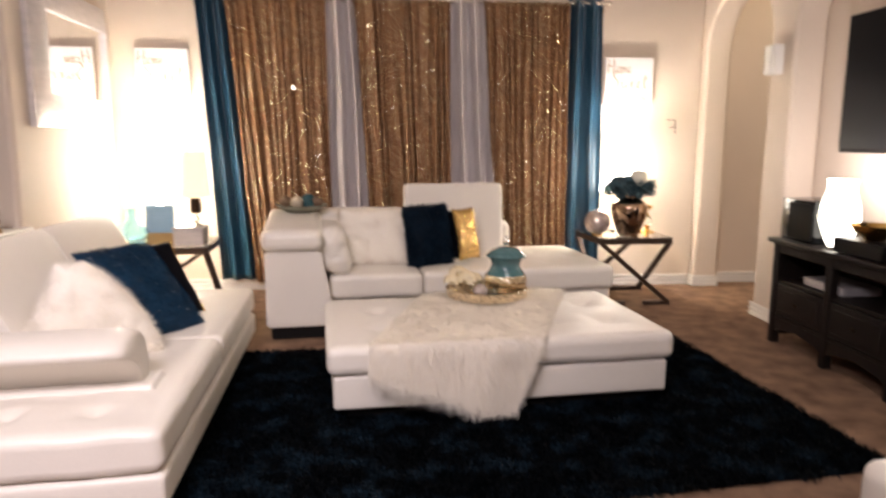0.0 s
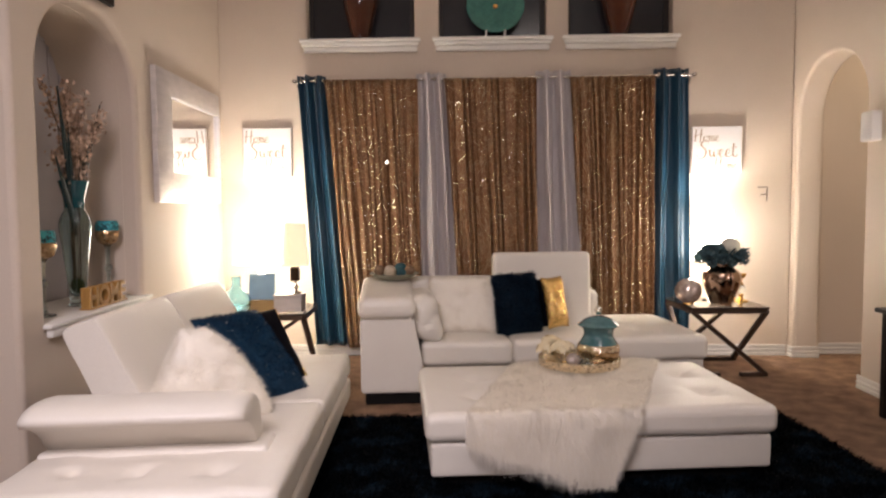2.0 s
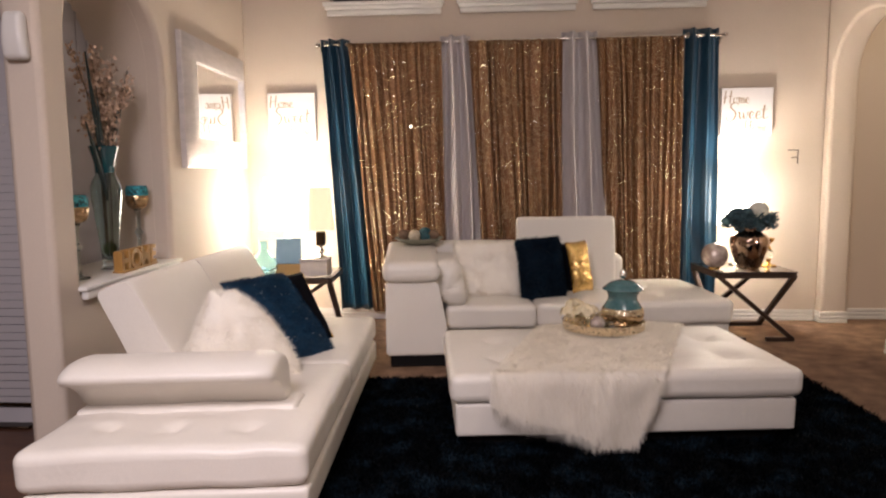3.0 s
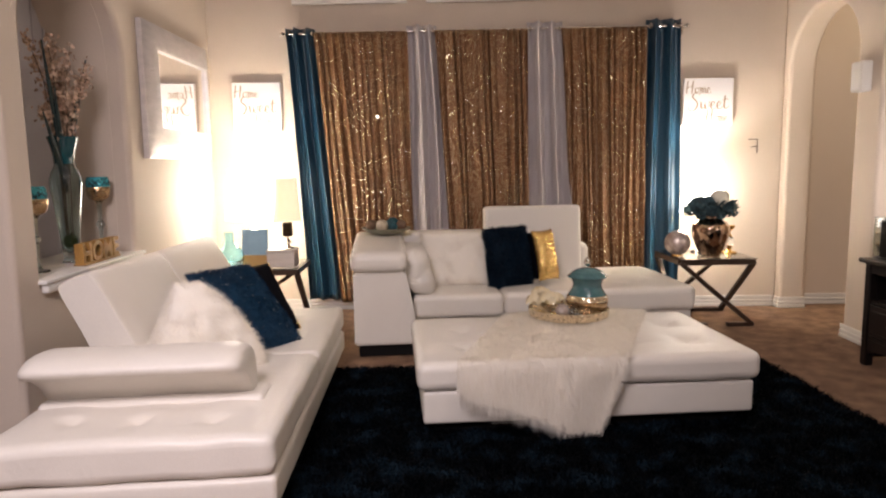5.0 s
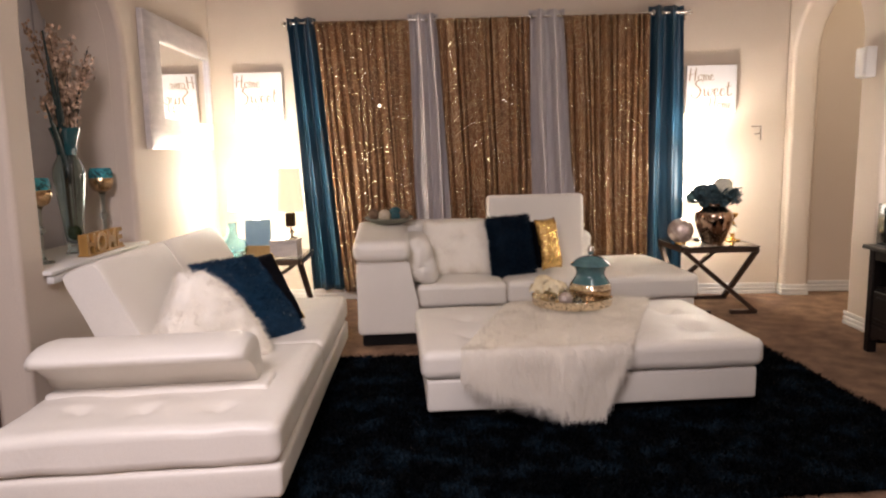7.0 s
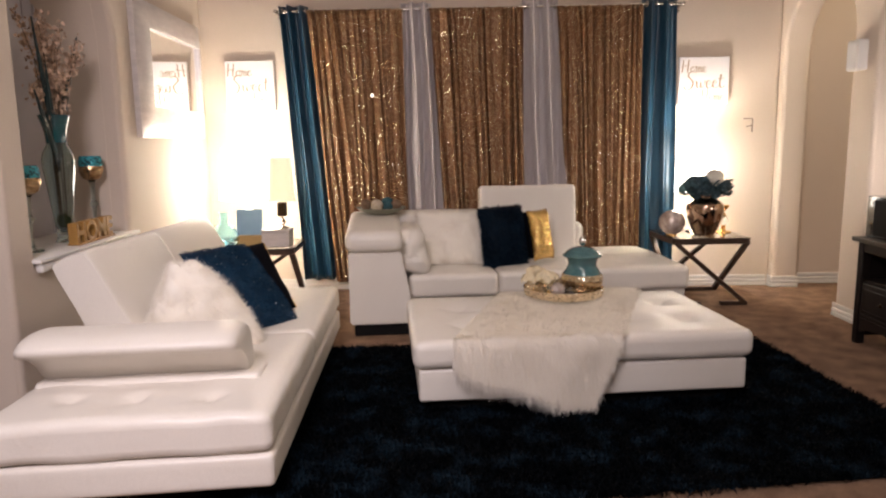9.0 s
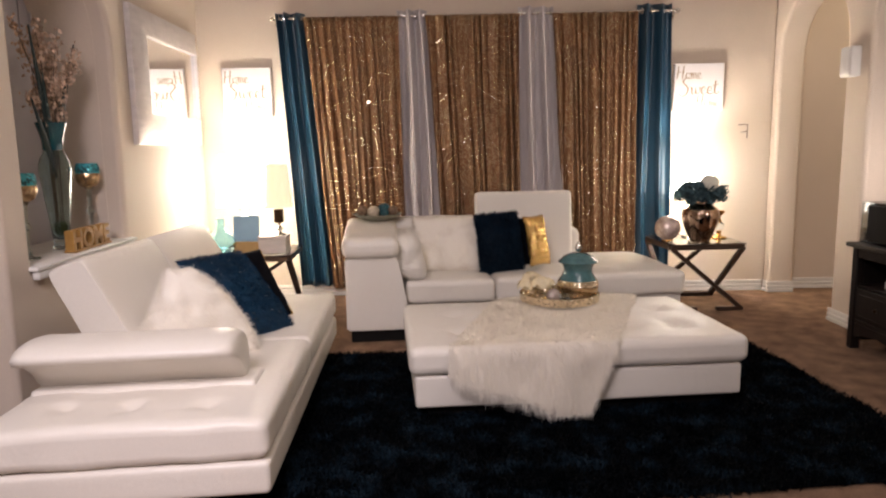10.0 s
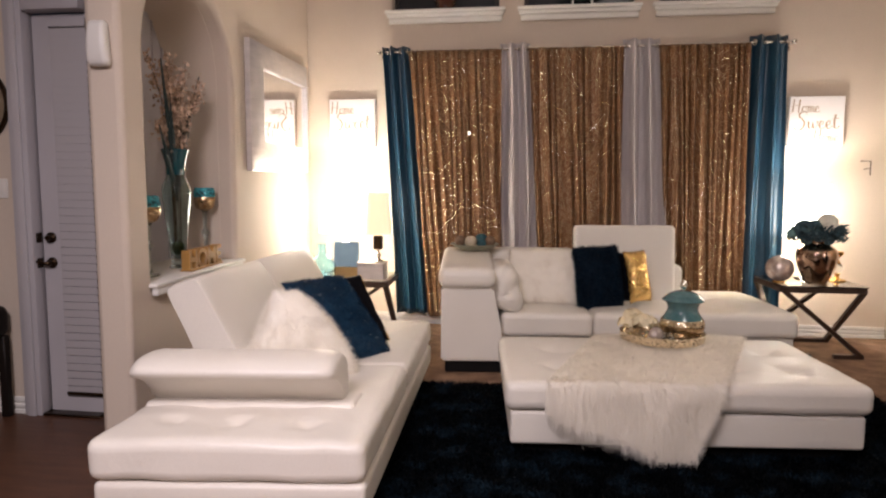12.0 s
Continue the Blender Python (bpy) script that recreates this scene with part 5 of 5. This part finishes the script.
for s, d, z in ((0.50, 0.16, 0.45), (1.34, 0.18, 0.49)):
    g = thing("goblet_candle_holder", "teal mosaic goblet candle holder in the niche", "candle holder", LEFT @ pose(s, d, NZ), "goblet candle holders")
    part("cup", lathe(smooth_profile([(0.017, z - 0.12), (0.060, z - 0.10), (0.079, z - 0.05), (0.076, z - 0.02)], 5), 28), HAMMERED, g, "hammered bronze lower cup")
    part("mosaic_band", lathe(smooth_profile([(0.076, z - 0.02), (0.079, z + 0.01), (0.069, z + 0.045), (0.064, z + 0.045), (0.071, z), (0.052, z - 0.05), (0.000, z - 0.06)], 4), 28), TEALMOSAIC, g, "teal glass mosaic band")
    part("stem", lathe(smooth_profile([(0, 0), (0.06, 0), (0.055, 0.012), (0.016, 0.03), (0.014, z * 0.35), (0.03, z * 0.42), (0.014, z * 0.5), (0.018, z - 0.14), (0.03, z - 0.115), (0, z - 0.11)], 4), 20), SMOKEGLASS, g)
word = thing("home_letter_sign", "honey wood block letters reading HOME on the ledge", "sign", LEFT @ pose(0.97, 0.03, NZ))
bm = lettering("HOME", 0.175, 0.022, 0.0, 0.006)
part("letters", bm, PINE, word, m=pose(0, 0.0, 0.012, 90))
part("backing", box(-0.235, 0.235, 0.024, 0.04, 0.0, 0.135, 0.004, 1), PINE, word)
part("foot", box(-0.245, 0.245, -0.035, 0.045, 0.0, 0.012, 0.003, 1), PINE, word)

# ---- pier and entry fittings ----
air = thing("air_freshener", "white wall-mounted air freshener dispenser on the pier", "air freshener", LEFT)
bm = cushion(-0.06, 0.0, 0.035, 0.155, 2.06, 2.30, 0.03, 9)
for v in bm.verts:
    f = (v.co.z - 2.06) / 0.24
    v.co.y = 0.095 + (v.co.y - 0.095) * (1.05 - 0.25 * f)
    v.co.x -= 0.02 * math.sin(math.pi * (1 - f)) * (v.co.x < -0.02)
part("case", bm, PLASTIC, air)
part("nozzle", box(-0.068, -0.058, 0.105, 0.125, 2.245, 2.27, 0.003, 1), GREYPLASTIC, air)
wm = thing("round_mirror", "round bronze framed glass mirror on the entry wall", "mirror", pose(-3.60, 3.84, 1.915, 90))
part("mirror_frame", lathe([(0.225, 0.002), (0.24, 0.01), (0.24, 0.025), (0.225, 0.03), (0.215, 0.025), (0.215, 0.002), (0.225, 0.002)], 40), BRONZE, wm)
part("mirror_glass", lathe([(0, 0.002), (0.214, 0.002), (0.214, 0.01), (0, 0.012)], 40), MIRROR, wm)
sw = thing("light_switch", "white double light switch plate on the entry wall", "switch", pose(-3.47, 3.84, 1.41))
part("plate", box(-0.06, 0.06, -0.008, -0.001, -0.06, 0.06, 0.003, 1), PLASTIC, sw)
for x in (-0.025, 0.025):
    part("rocker", box(x - 0.016, x + 0.016, -0.012, -0.0085, -0.032, 0.032, 0.002, 1), PLASTIC, sw)
cab = thing("entry_stool", "dark upholstered stool in the entry", "stool", pose(-3.62, 3.60, 0.004))
part("seat", cushion(-0.22, 0.22, -0.2, 0.2, 0.50, 0.70, 0.06, 9), BLACKWOOD, cab)
for x in (-0.18, 0.18):
    for y in (-0.16, 0.16):
        part("leg", beam((x, y, 0.0), (x, y, 0.51), 0.05, 0.05), BLACKWOOD, cab)

# ---- right wall: console, television, lamps ----
con = thing("media_console", "black wood media console with open shelves", "console")
C0, C1, CX, CB = 3.05, 4.93, 2.735, 3.20
part("top", box(CX - 0.03, CB + 0.02, C0 - 0.03, C1 + 0.04, 0.735, 0.765, 0.006, 2), BLACKWOOD, con)
for y in (C0, C0 + 0.62, C1 - 0.66, C1 - 0.06):
    part("post", box(CX, CX + 0.06, y, y + 0.06, 0.0, 0.735, 0.005, 1), BLACKWOOD, con)
part("end_panel", box(CX + 0.06, CB, C1 - 0.045, C1 - 0.01, 0.06, 0.735, 0.003, 1), BLACKWOOD, con)
part("end_panel", box(CX + 0.06, CB, C0 + 0.01, C0 + 0.045, 0.06, 0.735, 0.003, 1), BLACKWOOD, con)
part("back_panel", box(CB - 0.015, CB, C0 + 0.045, C1 - 0.045, 0.12, 0.735), BLACKWOOD, con)
part("shelf", box(CX + 0.02, CB - 0.015, C0 + 0.06, C1 - 0.06, 0.455, 0.475, 0.002, 1), BLACKWOOD, con)
part("shelf", box(CX + 0.01, CB - 0.015, C0 + 0.06, C1 - 0.06, 0.195, 0.22, 0.002, 1), BLACKWOOD, con)
for y0, y1 in ((C0 + 0.06, C0 + 0.62), (C0 + 0.68, C1 - 0.66), (C1 - 0.60, C1 - 0.06)):
    part("rail", box(CX + 0.005, CX + 0.03, y0, y1, 0.665, 0.735, 0.003, 1), BLACKWOOD, con)
    bm = panel([(y0, 0.195), (y1, 0.195), (y1, 0.09), (y1 - 0.06, 0.115), ((y0 + y1) / 2, 0.14), (y0 + 0.06, 0.115), (y0, 0.09)], [], 0, 0.02)
    bm.transform(Matrix(((0, 1, 0, CX + 0.01), (1, 0, 0, 0), (0, 0, 1, 0), (0, 0, 0, 1))))
    part("apron", bm, BLACKWOOD, con)
    d = part("drawer", box(CX + 0.004, CX + 0.024, y0 + 0.01, y1 - 0.01, 0.225, 0.45, 0.004, 1), BLACKWOOD, con)
    part("drawer_panel", box(CX - 0.004, CX + 0.003, y0 + 0.05, y1 - 0.05, 0.26, 0.415, 0.003, 1), BLACKWOOD, d)
    part("knob", ball((CX - 0.018, (y0 + y1) / 2, 0.34), 0.014, None, 12, 8), BRONZE, d)
player = thing("disc_player", "silver disc player on the console shelf", "player", pose(2.80, 4.45, 0.476))
part("case", box(0, 0.28, -0.2, 0.2, 0.006, 0.06, 0.004, 1), SILVERFRAME, player)
for x in (0.03, 0.25):
    for y in (-0.17, 0.17):
        part("foot", box(x - 0.01, x + 0.01, y - 0.01, y + 0.01, 0.0, 0.006), DARKFOOT, player)
spk = thing("speaker", "glossy black speaker box on the console", "speaker", pose(2.80, 4.76, 0.766))
part("case", box(-0.02, 0.30, -0.20, 0.18, 0.0, 0.29, 0.008, 2), PIANO, spk)
part("grille", box(-0.03, -0.021, -0.19, 0.08, 0.02, 0.27, 0.003, 1), SCREEN, spk, "glossy black front panel")
glow = thing("glass_lamp", "lit frosted glass urn lamp on the console", "lamp", pose(2.86, 4.42, 0.766))
part("urn", lathe(smooth_profile([(0.000, 0.02), (0.057, 0.02), (0.090, 0.09), (0.119, 0.19), (0.107, 0.30), (0.082, 0.38), (0.086, 0.44), (0.082, 0.44), (0.000, 0.43)], 5), 32), LITGLASS, glow, "glowing frosted glass urn")
part("foot", lathe([(0, 0), (0.075, 0), (0.075, 0.018), (0, 0.02)], 24), CHROME, glow)
cable = thing("cable_box", "flat black receiver box on the console", "receiver", pose(2.86, 4.07, 0.766))
part("case", box(-0.12, 0.16, -0.22, 0.22, 0.008, 0.10, 0.004, 1), SCREEN, cable)
for x in (-0.09, 0.13):
    for y in (-0.18, 0.18):
        part("foot", box(x - 0.012, x + 0.012, y - 0.012, y + 0.012, 0.0, 0.008), DARKFOOT, cable)
gb = thing("gold_bowl", "small brushed gold bowl on the receiver box", "bowl", pose(2.86, 4.08, 0.867))
part("bowl", lathe(smooth_profile([(0, 0), (0.05, 0), (0.06, 0.01), (0.11, 0.05), (0.14, 0.09), (0.136, 0.09), (0.10, 0.05), (0.05, 0.016), (0, 0.012)], 4), 30), GOLD, gb)
tv = thing("television", "black flat television mounted in the wall recess", "television", pose(3.20, 4.17, 1.85))
part("case", box(0.0, 0.05, -0.83, 0.83, -0.475, 0.475, 0.008, 2), DARKFOOT, tv)
part("screen", box(-0.003, -0.0005, -0.815, 0.815, -0.445, 0.46), SCREEN, tv)
part("wall_mount", box(0.05, 0.079, -0.2, 0.2, -0.15, 0.15), DARKFOOT, tv)
sp2 = thing("wall_speaker", "white box speaker on the pier of the wall", "speaker", pose(3.03, 5.565, 2.085))
part("case", box(-0.085, -0.001, -0.075, 0.075, -0.115, 0.115, 0.012, 2), PLASTIC, sp2)
part("grille", box(-0.092, -0.086, -0.06, 0.06, -0.10, 0.10, 0.003, 1), FROST, sp2)

# ---- on the window sills ----
for x in (-1.165, 1.345):
    u = thing("sill_urn", "tall oxblood glazed urn on the window sill", "urn", pose(x, 6.935, 3.126), "sill urns")
    part("body", lathe(smooth_profile([(0, 0), (0.085, 0), (0.092, 0.03), (0.135, 0.20), (0.170, 0.34), (0.158, 0.42), (0.095, 0.47), (0.075, 0.50), (0.105, 0.56), (0.100, 0.56), (0.065, 0.50), (0, 0.48)], 5), 32), REDGLAZE, u)
plate = thing("glass_plate", "sea green glass plate standing on the middle sill", "plate", pose(0.15, 6.90, 3.126))
PM = pose(0, 0.03, 0.295, 80)
part("dish", lathe(smooth_profile([(0, 0.0), (0.10, 0.004), (0.22, 0.02), (0.272, 0.045), (0.276, 0.052), (0.26, 0.05), (0.20, 0.03), (0, 0.012)], 4), 48), PLATEGLASS, plate, m=PM)
part("boss", lathe([(0, 0.013), (0.02, 0.012), (0.024, 0.018), (0.012, 0.028), (0, 0.03)], 16), GOLD, plate, m=PM)
bm = bmesh.new()
for x in (-0.09, 0.09):
    tube([(x, 0.10, 0.0), (x, 0.02, 0.02), (x, -0.06, 0.0), (x, -0.075, 0.05)], 0.006, 8, bm)
    tube([(x, 0.10, 0.0), (x, 0.10, 0.2)], 0.006, 8, bm)
tube([(-0.09, 0.10, 0.01), (0.09, 0.10, 0.01)], 0.006, 8, bm)
part("easel", bm, FROST, plate, "clear plate easel")

# ---- ceiling fan ----
fan = thing("ceiling_fan", "white ceiling fan with frosted glass shades", "ceiling fan", pose(0.33, 3.62, 0.085))
part("rod", tube([(0, 0, 3.1), (0, 0, TOP - 0.05)], 0.016, 10), PLASTIC, fan)
part("canopy", lathe([(0, TOP - 0.05), (0.07, TOP - 0.05), (0.06, TOP - 0.10), (0.02, TOP - 0.12), (0, TOP - 0.12)], 24), PLASTIC, fan)
part("motor", lathe(smooth_profile([(0, 3.12), (0.06, 3.12), (0.14, 3.08), (0.15, 3.0), (0.10, 2.94), (0.05, 2.90), (0.05, 2.80), (0, 2.79)], 4), 28), PLASTIC, fan)
for k in range(5):
    a = k * 72 + 20
    part("blade", box(0.16, 0.66, -0.065, 0.065, -0.004, 0.004, 0.003, 1), PLASTIC, fan, m=pose(0, 0, 3.02, 0, 0, a) @ pose(0, 0, 0, 10))
for k in range(3):
    a = radians(k * 120 - 42)
    c = (0.165 * math.cos(a), 0.165 * math.sin(a))
    part("shade", lathe(smooth_profile([(0.03, 2.80), (0.05, 2.74), (0.075, 2.66), (0.078, 2.60), (0.06, 2.545), (0.0, 2.535)], 4), 24, None, Matrix.Translation((*c, 0))), FROST, fan, "frosted glass shade")
    part("arm", tube([(0, 0, 2.84), (c[0] * 0.6, c[1] * 0.6, 2.85), (*c, 2.80)], 0.01, 8), CHROME, fan)
part("pull_chain", tube([(0.14, -0.12, 2.75), (0.14, -0.12, 2.42)], 0.0022, 5), CHROME, fan)
part("chain_bob", ball((0.14, -0.12, 2.405), 0.012, None, 10, 8), GOLD, fan)
